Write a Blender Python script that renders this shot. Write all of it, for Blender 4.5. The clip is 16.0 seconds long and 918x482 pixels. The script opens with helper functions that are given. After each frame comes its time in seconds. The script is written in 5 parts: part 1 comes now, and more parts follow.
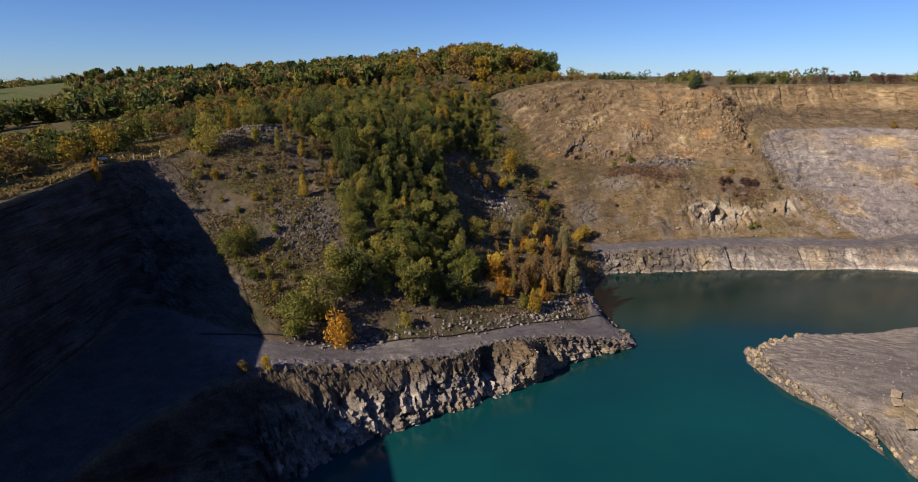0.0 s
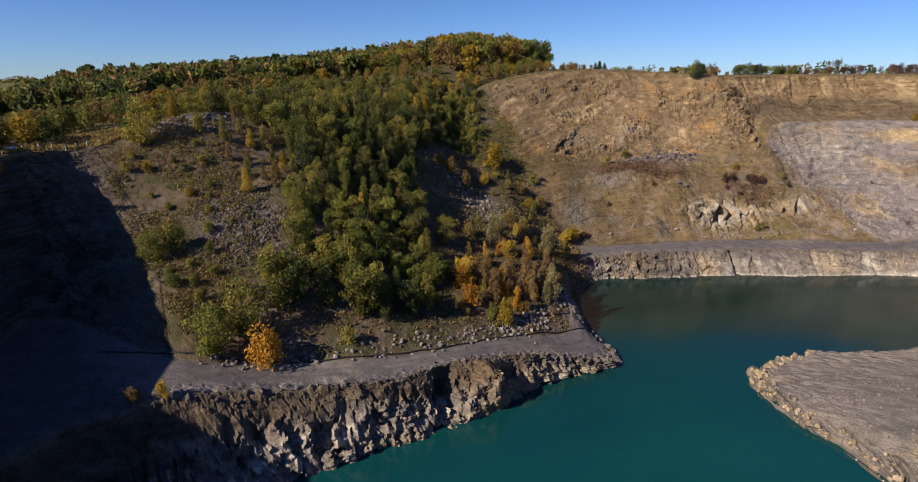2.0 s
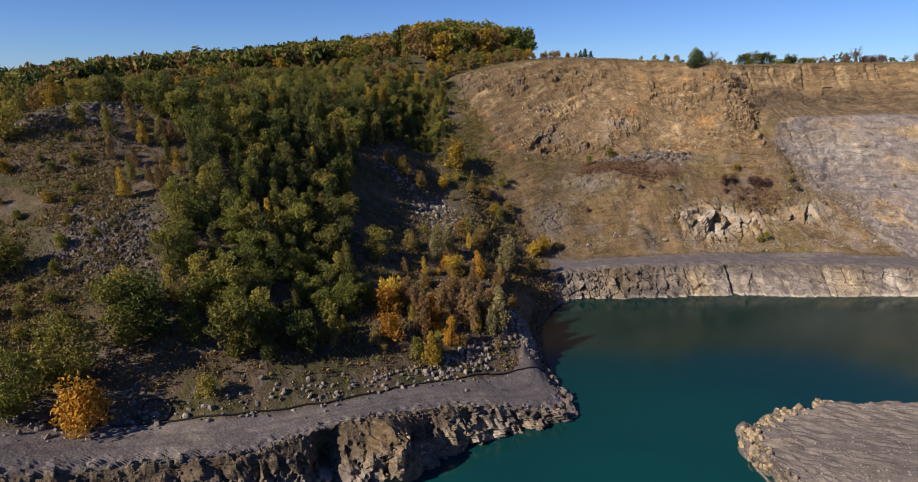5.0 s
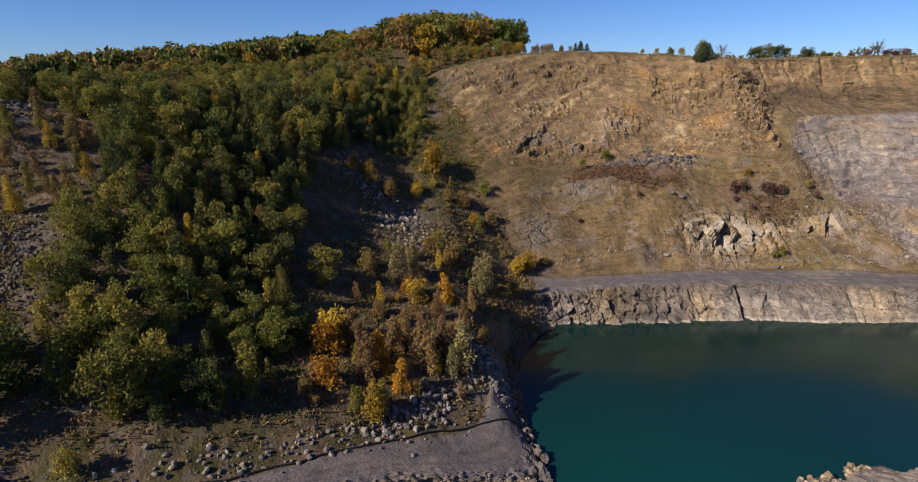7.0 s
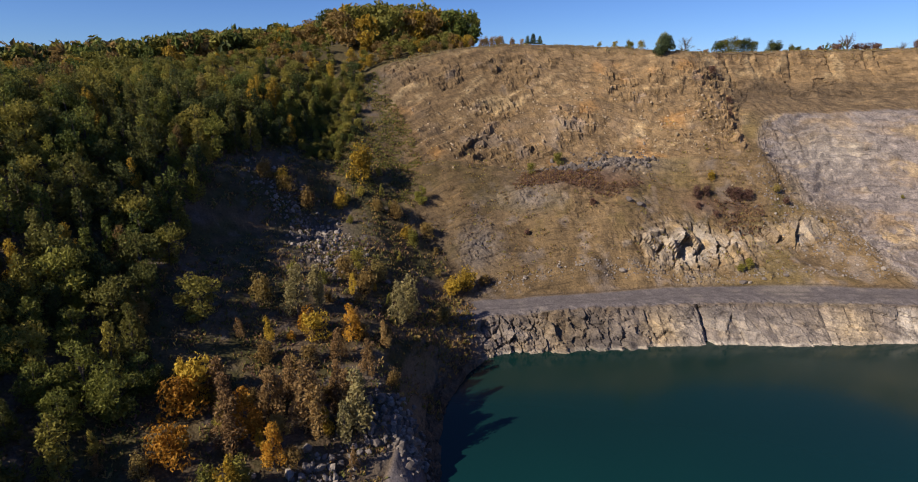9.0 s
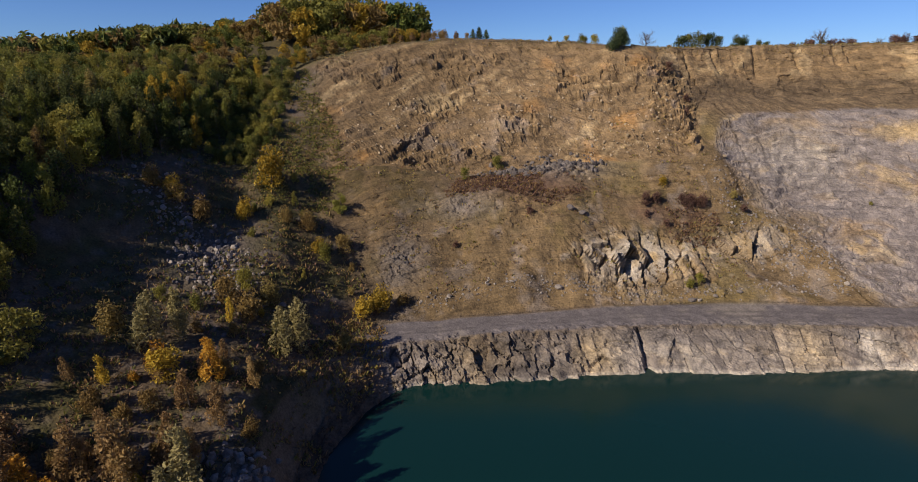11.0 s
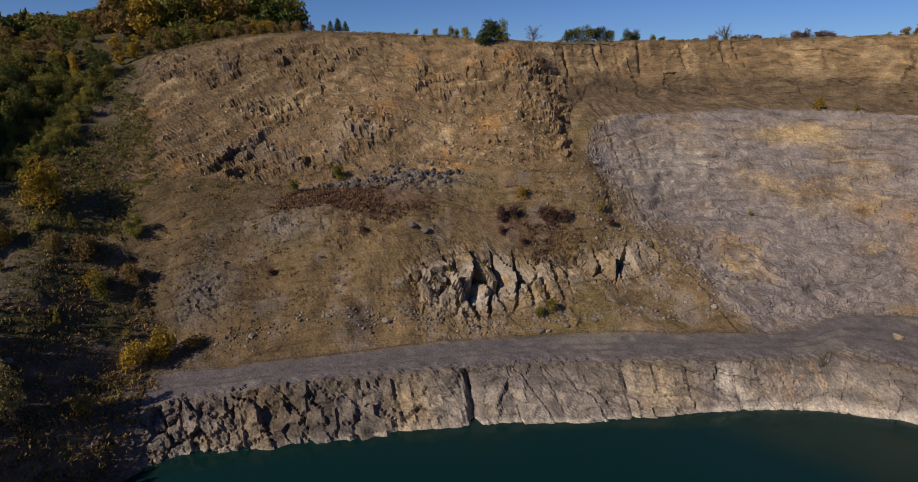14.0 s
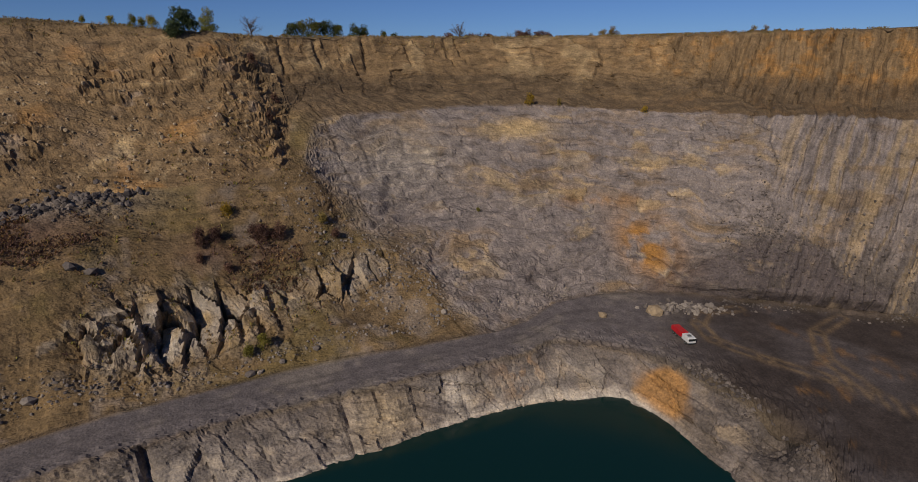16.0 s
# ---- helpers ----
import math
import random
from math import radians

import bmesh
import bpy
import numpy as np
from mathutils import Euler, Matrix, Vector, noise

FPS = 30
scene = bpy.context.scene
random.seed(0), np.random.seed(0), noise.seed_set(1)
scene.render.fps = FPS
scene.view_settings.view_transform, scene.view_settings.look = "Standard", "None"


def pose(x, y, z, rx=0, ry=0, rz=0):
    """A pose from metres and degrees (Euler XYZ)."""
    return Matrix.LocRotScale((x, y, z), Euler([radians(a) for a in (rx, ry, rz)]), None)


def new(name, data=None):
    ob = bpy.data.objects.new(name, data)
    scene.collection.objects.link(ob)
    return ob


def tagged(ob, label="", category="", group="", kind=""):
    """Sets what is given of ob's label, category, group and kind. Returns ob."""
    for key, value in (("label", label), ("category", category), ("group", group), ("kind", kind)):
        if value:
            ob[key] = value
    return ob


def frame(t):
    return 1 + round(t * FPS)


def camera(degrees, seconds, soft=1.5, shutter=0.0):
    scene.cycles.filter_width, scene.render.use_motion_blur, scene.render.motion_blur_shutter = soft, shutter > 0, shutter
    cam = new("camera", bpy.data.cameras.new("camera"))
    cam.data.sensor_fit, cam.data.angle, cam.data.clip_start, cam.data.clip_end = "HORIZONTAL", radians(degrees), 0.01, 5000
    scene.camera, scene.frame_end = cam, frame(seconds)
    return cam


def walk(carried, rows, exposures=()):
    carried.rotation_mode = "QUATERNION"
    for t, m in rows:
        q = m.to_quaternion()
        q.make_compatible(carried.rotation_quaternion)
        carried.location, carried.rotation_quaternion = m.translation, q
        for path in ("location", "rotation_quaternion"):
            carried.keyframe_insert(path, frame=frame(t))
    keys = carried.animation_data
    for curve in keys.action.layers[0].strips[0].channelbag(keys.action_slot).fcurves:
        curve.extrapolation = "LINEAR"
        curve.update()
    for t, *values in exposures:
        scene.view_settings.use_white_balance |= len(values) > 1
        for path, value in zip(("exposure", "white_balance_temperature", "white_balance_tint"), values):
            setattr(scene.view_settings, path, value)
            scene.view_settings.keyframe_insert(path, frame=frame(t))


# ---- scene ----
cam = camera(80.7, 16.0, 1.0)
METRES, EYE, TILT, LEAN, TURN = 200.0, 79.3, -17.0, 0.0, 0.0
ROWS = [
    (0.0, 0.0, 0.0, 0.0, -0.0, 0.0, -0.0),
    (0.5, 0.0126, 0.0261, -0.0003, 0.17, 0.01, -0.05),
    (1.0, 0.0296, 0.0555, -0.0007, 0.41, 0.04, -0.1),
    (1.5, 0.0447, 0.0788, 0.0, 0.62, 0.05, -0.16),
    (2.0, 0.0638, 0.1036, 0.002, 0.82, 0.07, -0.19),
    (2.5, 0.0803, 0.1247, 0.0035, 0.95, 0.1, -0.22),
    (3.0, 0.0996, 0.1474, 0.0059, 1.17, 0.1, -0.25),
    (3.5, 0.1169, 0.1734, 0.0083, 1.37, 0.15, -0.29),
    (4.0, 0.1344, 0.199, 0.0127, 1.56, 0.1, -0.35),
    (6.5, 0.2001, 0.334, 0.0424, 2.64, -0.01, -0.57),
    (7.0, 0.2112, 0.3618, 0.049, 2.75, -0.04, -0.57),
    (7.5, 0.2237, 0.3908, 0.0553, 2.87, -0.05, -0.61),
    (8.0, 0.2405, 0.4171, 0.0627, 2.63, -0.15, -0.5),
    (8.5, 0.2561, 0.443, 0.0677, 1.0, -0.09, 0.01),
    (9.0, 0.2765, 0.466, 0.0728, 0.62, -0.09, 0.16),
    (11.5, 0.4008, 0.5626, 0.0941, -0.03, -0.06, 0.41),
    (12.0, 0.4291, 0.5793, 0.0984, 0.07, -0.06, 0.38),
    (12.5, 0.4581, 0.5959, 0.1029, 0.15, -0.06, 0.36),
    (13.0, 0.4877, 0.6118, 0.1072, 0.1, -0.06, 0.37),
    (13.5, 0.5183, 0.6272, 0.112, -1.07, -0.11, 0.78),
    (14.0, 0.545, 0.6415, 0.1184, -3.61, -0.38, 1.43),
    (14.5, 0.576, 0.6556, 0.1208, -5.57, -0.36, 2.18),
    (15.0, 0.6054, 0.6669, 0.1248, -9.49, -0.67, 3.42),
    (15.5, 0.6342, 0.6772, 0.1293, -15.91, -1.35, 5.26),
    (16.0, 0.6589, 0.6853, 0.1312, -24.2, -2.28, 7.47),
]
EXPOSURES = [(0.0, 0.4), (3.5, 0.42), (7.0, 0.40), (9.0, 0.43), (11.5, 0.20), (12.5, 0.06), (14.0, -0.23), (16.0, -0.56)]
walk(cam, [(t, pose(0, 0, EYE, TILT, LEAN, TURN) @ pose(METRES * x, METRES * y, METRES * z, 90 + pitch, roll, yaw)) for t, x, y, z, yaw, pitch, roll in ROWS], EXPOSURES)


# ---- world, sun ----
world = bpy.data.worlds.new("world")
scene.world = world
world.use_nodes = True
sky = world.node_tree.nodes.new("ShaderNodeTexSky")
sky.sky_type = "NISHITA"
sky.sun_disc = False
SUN_WAY = Vector((1.0, 0.65, -0.79)).normalized()      # the way that the light travels
sky.sun_elevation = math.asin(-SUN_WAY.z)
sky.sun_rotation = math.atan2(-SUN_WAY.x, -SUN_WAY.y)
sky.altitude = 1800.0
sky.air_density, sky.dust_density, sky.ozone_density = 1.0, 0.0, 3.0
back = world.node_tree.nodes["Background"]
back.inputs["Strength"].default_value = 0.06
deep_blue = world.node_tree.nodes.new("ShaderNodeMix")
deep_blue.data_type, deep_blue.blend_type = "RGBA", "MULTIPLY"
deep_blue.inputs[0].default_value = 1.0
deep_blue.inputs[7].default_value = (0.64, 0.87, 1.36, 1)
world.node_tree.links.new(sky.outputs["Color"], deep_blue.inputs[6])
world.node_tree.links.new(deep_blue.outputs[2], back.inputs["Color"])
sun_data = bpy.data.lights.new("sun", "SUN")
sun_data.energy, sun_data.angle, sun_data.color = 4.9, radians(0.53), (1.0, 0.86, 0.69)
sun = new("sun", sun_data)
sun.rotation_mode = "QUATERNION"
sun.rotation_quaternion = SUN_WAY.to_track_quat("-Z", "Y")
sun.location = (-200, -100, 250)


# ---- noise on arrays ----
def hashed(ix, iy, iz, seed):
    h = (ix * 374761393 + iy * 668265263 + iz * 2147483647 + seed * 1274126177) & 0xFFFFFFFF
    h = ((h ^ (h >> 13)) * 1274126177) & 0xFFFFFFFF
    h = ((h ^ (h >> 16)) * 2246822519) & 0xFFFFFFFF
    return ((h ^ (h >> 15)) & 0xFFFFFF) / 0xFFFFFF


def value_noise(p, seed=0):
    """Smooth noise from -1 to 1 at points p (n, 3)."""
    i = np.floor(p).astype(np.int64)
    f = p - i
    f = f * f * (3 - 2 * f)
    total = 0
    for dx in (0, 1):
        for dy in (0, 1):
            for dz in (0, 1):
                w = (f[:, 0] if dx else 1 - f[:, 0]) * (f[:, 1] if dy else 1 - f[:, 1]) * (f[:, 2] if dz else 1 - f[:, 2])
                total = total + w * hashed(i[:, 0] + dx, i[:, 1] + dy, i[:, 2] + dz, seed)
    return total * 2 - 1


def fbm(p, octaves=4, seed=0, gain=0.5):
    total, amp = 0, 1.0
    for o in range(octaves):
        total = total + amp * value_noise(p * 2.0 ** o + 17.3 * o, seed + o)
        amp *= gain
    return total


def blocks(p, seed=0):
    """Random height of the block that holds each point, and the distance to its joints."""
    i = np.floor(p).astype(np.int64)
    best = np.full(len(p), 9.0)
    second = np.full(len(p), 9.0)
    value = np.zeros(len(p))
    for dx in (-1, 0, 1):
        for dy in (-1, 0, 1):
            for dz in (-1, 0, 1):
                jx, jy, jz = i[:, 0] + dx, i[:, 1] + dy, i[:, 2] + dz
                d = ((jx + hashed(jx, jy, jz, seed) - p[:, 0]) ** 2 + (jy + hashed(jx, jy, jz, seed + 1) - p[:, 1]) ** 2
                     + (jz + hashed(jx, jy, jz, seed + 2) - p[:, 2]) ** 2)
                near = d < best
                second = np.where(near, best, np.minimum(second, d))
                value = np.where(near, hashed(jx, jy, jz, seed + 3), value)
                best = np.where(near, d, best)
    return value * 2 - 1, np.sqrt(second) - np.sqrt(best)


def facets(p, seed=0, tilt=0.9):
    """Broken rock: each cell a plane of its own height and tilt. Height, nearness to the joints, and a random value of the cell."""
    i = np.floor(p).astype(np.int64)
    best = np.full(len(p), 9.0)
    second = np.full(len(p), 9.0)
    value, plane = np.zeros(len(p)), np.zeros(len(p))
    for dx in (-1, 0, 1):
        for dy in (-1, 0, 1):
            for dz in (-1, 0, 1):
                jx, jy, jz = i[:, 0] + dx, i[:, 1] + dy, i[:, 2] + dz
                ox = p[:, 0] - jx - hashed(jx, jy, jz, seed)
                oy = p[:, 1] - jy - hashed(jx, jy, jz, seed + 1)
                oz = p[:, 2] - jz - hashed(jx, jy, jz, seed + 2)
                d = ox * ox + oy * oy + oz * oz
                near = d < best
                second = np.where(near, best, np.minimum(second, d))
                h = hashed(jx, jy, jz, seed + 3) * 2 - 1
                g = ox * (hashed(jx, jy, jz, seed + 4) * 2 - 1) + oz * (hashed(jx, jy, jz, seed + 5) * 2 - 1)
                value = np.where(near, h, value)
                plane = np.where(near, h + 2 * tilt * g, plane)
                best = np.where(near, d, best)
    return plane, np.sqrt(second) - np.sqrt(best), value


def slabs(a, b, c, seed=0):
    """Jointed beds: courses along c, joints along a and b. Block height from -1 to 1, and nearness to a joint."""
    layer = np.floor(c).astype(np.int64)
    zero = layer * 0
    width = 0.6 + 0.9 * hashed(layer, zero, zero, seed)
    u = a * width + 9 * hashed(layer, zero, zero, seed + 1)
    v = b * width + 9 * hashed(layer, zero, zero, seed + 2)
    i, j = np.floor(u).astype(np.int64), np.floor(v).astype(np.int64)
    value = 0.55 * hashed(i, j, layer, seed + 3) + 0.45 * hashed(layer, zero, zero, seed + 4)
    gap = np.minimum(np.minimum(u - i, 1 - (u - i)), np.minimum(c - layer, 1 - (c - layer)))
    return value * 2 - 1, gap


def bump01(x, lo, hi):
    """0 below lo, 1 above hi, smooth between."""
    s = np.clip((x - lo) / (hi - lo), 0, 1)
    return s * s * (3 - 2 * s)


# ---- materials ----
def material(name):
    m = bpy.data.materials.new(name)
    m.use_nodes = True
    t = m.node_tree
    return m, t, t.nodes["Principled BSDF"]


def link(t, a, b):
    t.links.new(a, b)


def noise_node(t, scale, detail=6, rough=0.6, coords=None, dist=0.0):
    n = t.nodes.new("ShaderNodeTexNoise")
    n.inputs["Scale"].default_value, n.inputs["Detail"].default_value = scale, detail
    n.inputs["Roughness"].default_value, n.inputs["Distortion"].default_value = rough, dist
    if coords is not None:
        link(t, coords, n.inputs["Vector"])
    return n


def mixed(t, mode, fac, a, b):
    n = t.nodes.new("ShaderNodeMix")
    n.data_type, n.blend_type = "RGBA", mode
    for value, socket in ((fac, n.inputs[0]), (a, n.inputs[6]), (b, n.inputs[7])):
        if hasattr(value, "links"):
            link(t, value, socket)
        elif isinstance(value, float):
            socket.default_value = value
        else:
            socket.default_value = (*value, 1)
    return n.outputs[2]


def ramp(t, fac, stops):
    n = t.nodes.new("ShaderNodeValToRGB")
    while len(n.color_ramp.elements) < len(stops):
        n.color_ramp.elements.new(0.5)
    for e, (at, c) in zip(n.color_ramp.elements, stops):
        e.position, e.color = at, (*c, 1) if len(c) == 3 else c
    link(t, fac, n.inputs[0])
    return n.outputs[0]


def ground_material(name, rough=0.9, fine=1.6, strength=0.5, depth=0.25, speck=0.5, beds=0.0):
    """Tinted by the geology and painted shade stored on the mesh, with grain, pebbles and relief of its own."""
    m, t, b = material(name)
    tint = t.nodes.new("ShaderNodeAttribute")
    tint.attribute_name = "tint"
    pos = t.nodes.new("ShaderNodeTexCoord").outputs["Object"]
    n1 = noise_node(t, 0.35, 8, 0.68, pos)
    n2 = noise_node(t, fine, 6, 0.7, pos)
    g1 = ramp(t, n1.outputs["Fac"], [(0.3, (0.62, 0.62, 0.62)), (0.7, (1.38, 1.36, 1.32))])
    g2 = ramp(t, n2.outputs["Fac"], [(0.32, (0.55, 0.55, 0.57)), (0.5, (1, 1, 1)), (0.70, (1.5, 1.48, 1.42))])
    c = mixed(t, "MULTIPLY", 0.8, tint.outputs["Color"], g1)
    c = mixed(t, "MULTIPLY", speck, c, g2)
    layer = None
    if beds > 0:
        bed = t.nodes.new("ShaderNodeAttribute")
        bed.attribute_name = "bed"
        split = t.nodes.new("ShaderNodeSeparateXYZ")
        link(t, pos, split.inputs[0])
        join = t.nodes.new("ShaderNodeCombineXYZ")
        for axis, scale in (("X", 0.07), ("Y", 0.07)):
            k = t.nodes.new("ShaderNodeMath")
            k.operation = "MULTIPLY"
            k.inputs[1].default_value = scale
            link(t, split.outputs[axis], k.inputs[0])
            link(t, k.outputs[0], join.inputs[axis])
        link(t, bed.outputs["Fac"], join.inputs["Z"])
        layer = noise_node(t, 1.0, 6, 0.68, join.outputs[0], 0.5)
        g3 = ramp(t, layer.outputs["Fac"], [(0.36, (0.38, 0.37, 0.39)), (0.44, (0.92, 0.92, 0.93)), (0.56, (1.05, 1.03, 1.0)), (0.66, (1.6, 1.52, 1.36))])
        c = mixed(t, "MULTIPLY", beds, c, g3)
        thin = t.nodes.new("ShaderNodeMapping")
        thin.inputs["Scale"].default_value = (2.6, 2.6, 3.4)
        link(t, join.outputs[0], thin.inputs["Vector"])
        layer_thin = noise_node(t, 1.0, 5, 0.65, thin.outputs[0], 0.3)
        g4 = ramp(t, layer_thin.outputs["Fac"], [(0.33, (0.42, 0.41, 0.42)), (0.42, (0.93, 0.93, 0.93)), (0.60, (1.04, 1.03, 1.0)), (0.7, (1.4, 1.36, 1.25))])
        rocky_beds = t.nodes.new("ShaderNodeMath")
        rocky_beds.operation = "MULTIPLY_ADD"
        link(t, tint.outputs["Alpha"], rocky_beds.inputs[0])
        rocky_beds.inputs[1].default_value, rocky_beds.inputs[2].default_value = 0.6, 0.15
        c = mixed(t, "MULTIPLY", rocky_beds.outputs[0], c, g4)
    link(t, c, b.inputs["Base Color"])
    b.inputs["Roughness"].default_value = rough
    b.inputs["Specular IOR Level"].default_value = 0.2
    v = t.nodes.new("ShaderNodeTexVoronoi")
    v.inputs["Scale"].default_value = fine * 0.9
    link(t, pos, v.inputs["Vector"])
    add = t.nodes.new("ShaderNodeMath")
    add.operation = "ADD"
    link(t, n2.outputs["Fac"], add.inputs[0])
    link(t, v.outputs["Distance"], add.inputs[1])
    height = add.outputs[0]
    if layer is not None:
        more = t.nodes.new("ShaderNodeMath")
        more.operation = "MULTIPLY_ADD"
        link(t, layer.outputs["Fac"], more.inputs[0])
        more.inputs[1].default_value = 5.0
        link(t, height, more.inputs[2])
        deeper = t.nodes.new("ShaderNodeMath")
        deeper.operation = "MULTIPLY_ADD"
        link(t, layer_thin.outputs["Fac"], deeper.inputs[0])
        deeper.inputs[1].default_value = 3.0
        link(t, more.outputs[0], deeper.inputs[2])
        height = deeper.outputs[0]
    bump = t.nodes.new("ShaderNodeBump")
    bump.inputs["Strength"].default_value, bump.inputs["Distance"].default_value = strength, depth
    link(t, height, bump.inputs["Height"])
    link(t, bump.outputs["Normal"], b.inputs["Normal"])
    return m


MAT_ROCK = ground_material("quarry_rock", 0.88, 2.2, 0.75, 0.16, 0.8, 0.6)
MAT_SOIL = ground_material("stony_soil", 0.95, 2.4, 0.6, 0.14, 0.85)
MAT_ROAD = ground_material("gravel_road", 0.9, 2.6, 0.5, 0.10, 0.85)
MAT_LAND = ground_material("meadow_land", 0.95, 0.6, 0.3, 0.2, 0.5)


def plain(name, colour, rough=0.6, metal=0.0, vary=0.25, scale=3.0):
    m, t, b = material(name)
    n = noise_node(t, scale, 6, 0.6, t.nodes.new("ShaderNodeTexCoord").outputs["Object"])
    g = ramp(t, n.outputs["Fac"], [(0.3, (1 - vary,) * 3), (0.7, (1 + vary,) * 3)])
    link(t, mixed(t, "MULTIPLY", 1.0, colour, g), b.inputs["Base Color"])
    b.inputs["Roughness"].default_value, b.inputs["Metallic"].default_value = rough, metal
    return m


def stone_material(name, dark, light):
    m, t, b = material(name)
    isl = t.nodes.new("ShaderNodeNewGeometry")
    info = t.nodes.new("ShaderNodeObjectInfo")
    add = t.nodes.new("ShaderNodeMath")
    add.operation = "ADD"
    link(t, isl.outputs["Random Per Island"], add.inputs[0])
    link(t, info.outputs["Random"], add.inputs[1])
    frac = t.nodes.new("ShaderNodeMath")
    frac.operation = "FRACT"
    link(t, add.outputs[0], frac.inputs[0])
    base = ramp(t, frac.outputs[0], [(0.0, dark), (0.6, [(a + b2) / 2 for a, b2 in zip(dark, light)]), (1.0, light)])
    n = noise_node(t, 2.5, 6, 0.65, t.nodes.new("ShaderNodeTexCoord").outputs["Object"])
    g = ramp(t, n.outputs["Fac"], [(0.3, (0.65,) * 3), (0.7, (1.3,) * 3)])
    link(t, mixed(t, "MULTIPLY", 0.9, base, g), b.inputs["Base Color"])
    b.inputs["Roughness"].default_value = 0.9
    return m


MAT_STONE = stone_material("grey_stone", (0.105, 0.090, 0.086), (0.29, 0.255, 0.222))
MAT_STONE_TAN = stone_material("tan_stone", (0.20, 0.15, 0.09), (0.42, 0.33, 0.22))
MAT_STONE_DARK = stone_material("dark_stone", (0.055, 0.046, 0.044), (0.17, 0.145, 0.13))


def leaf_material(name, dark, light, third=None):
    m, t, b = material(name)
    isl = t.nodes.new("ShaderNodeNewGeometry")
    info = t.nodes.new("ShaderNodeObjectInfo")
    pos = t.nodes.new("ShaderNodeTexCoord").outputs["Object"]
    n = noise_node(t, 0.45, 3, 0.6, pos)
    mean = t.nodes.new("ShaderNodeMath")
    mean.operation = "MULTIPLY_ADD"
    link(t, isl.outputs["Random Per Island"], mean.inputs[0])
    mean.inputs[1].default_value = 0.55
    link(t, n.outputs["Fac"], mean.inputs[2])
    sub = t.nodes.new("ShaderNodeMath")
    sub.operation = "SUBTRACT"
    link(t, mean.outputs[0], sub.inputs[0])
    sub.inputs[1].default_value = 0.27
    c = ramp(t, sub.outputs[0], [(0.15, dark), (0.75, light)])
    if third:
        c = mixed(t, "MIX", ramp(t, info.outputs["Random"], [(0.2, (0, 0, 0)), (0.95, (0.75,) * 3)]), c, third)
    h = ramp(t, info.outputs["Random"], [(0.0, (0.75, 0.75, 0.75)), (1.0, (1.25, 1.22, 1.1))])
    c = mixed(t, "MULTIPLY", 1.0, c, h)
    link(t, c, b.inputs["Base Color"])
    b.inputs["Roughness"].default_value = 0.7
    b.inputs["Specular IOR Level"].default_value = 0.15
    tr = t.nodes.new("ShaderNodeBsdfTranslucent")
    link(t, c, tr.inputs["Color"])
    mix = t.nodes.new("ShaderNodeMixShader")
    mix.inputs[0].default_value = 0.30
    link(t, b.outputs[0], mix.inputs[1])
    link(t, tr.outputs[0], mix.inputs[2])
    link(t, mix.outputs[0], t.nodes["Material Output"].inputs["Surface"])
    return m


LEAF = {
    "green": leaf_material("leaves_green", (0.050, 0.072, 0.020), (0.180, 0.215, 0.052), (0.22, 0.21, 0.048)),
    "olive": leaf_material("leaves_olive", (0.105, 0.108, 0.026), (0.300, 0.285, 0.068), (0.30, 0.25, 0.06)),
    "yellow": leaf_material("leaves_yellow", (0.24, 0.17, 0.025), (0.52, 0.35, 0.05), (0.42, 0.31, 0.05)),
    "orange": leaf_material("leaves_orange", (0.27, 0.13, 0.02), (0.55, 0.28, 0.04), (0.50, 0.30, 0.05)),
    "brown": leaf_material("leaves_brown", (0.15, 0.095, 0.050), (0.36, 0.225, 0.105), (0.28, 0.20, 0.09)),
    "willow": leaf_material("leaves_willow", (0.18, 0.165, 0.075), (0.40, 0.345, 0.17), (0.34, 0.29, 0.14)),
    "dark": leaf_material("leaves_dark", (0.038, 0.056, 0.020), (0.125, 0.148, 0.048), (0.15, 0.14, 0.04)),
    "pine": leaf_material("needles", (0.028, 0.048, 0.026), (0.105, 0.140, 0.065)),
    "purple": leaf_material("leaves_purple", (0.09, 0.052, 0.045), (0.21, 0.125, 0.10)),
    "rust": leaf_material("leaves_rust", (0.17, 0.115, 0.045), (0.35, 0.235, 0.085), (0.22, 0.19, 0.07)),
}
MAT_BARK = plain("bark", (0.10, 0.08, 0.06), 0.9, 0, 0.4, 4.0)
MAT_BLACK = plain("black_plastic", (0.012, 0.012, 0.013), 0.5, 0, 0.2)

# lake
MAT_WATER, wt, wb = material("lake_water")
wpos = wt.nodes.new("ShaderNodeNewGeometry").outputs["Position"]
w1 = noise_node(wt, 0.02, 4, 0.55, wpos)
shade = wt.nodes.new("ShaderNodeSeparateXYZ")
link(wt, wpos, shade.inputs[0])
deep = wt.nodes.new("ShaderNodeMapRange")
deep.inputs["From Min"].default_value, deep.inputs["From Max"].default_value = 110, 185
link(wt, shade.outputs["Y"], deep.inputs["Value"])
teal = ramp(wt, w1.outputs["Fac"], [(0.3, (0.003, 0.040, 0.050)), (0.7, (0.004, 0.066, 0.064))])
wc = mixed(wt, "MIX", deep.outputs[0], teal, (0.004, 0.023, 0.022))
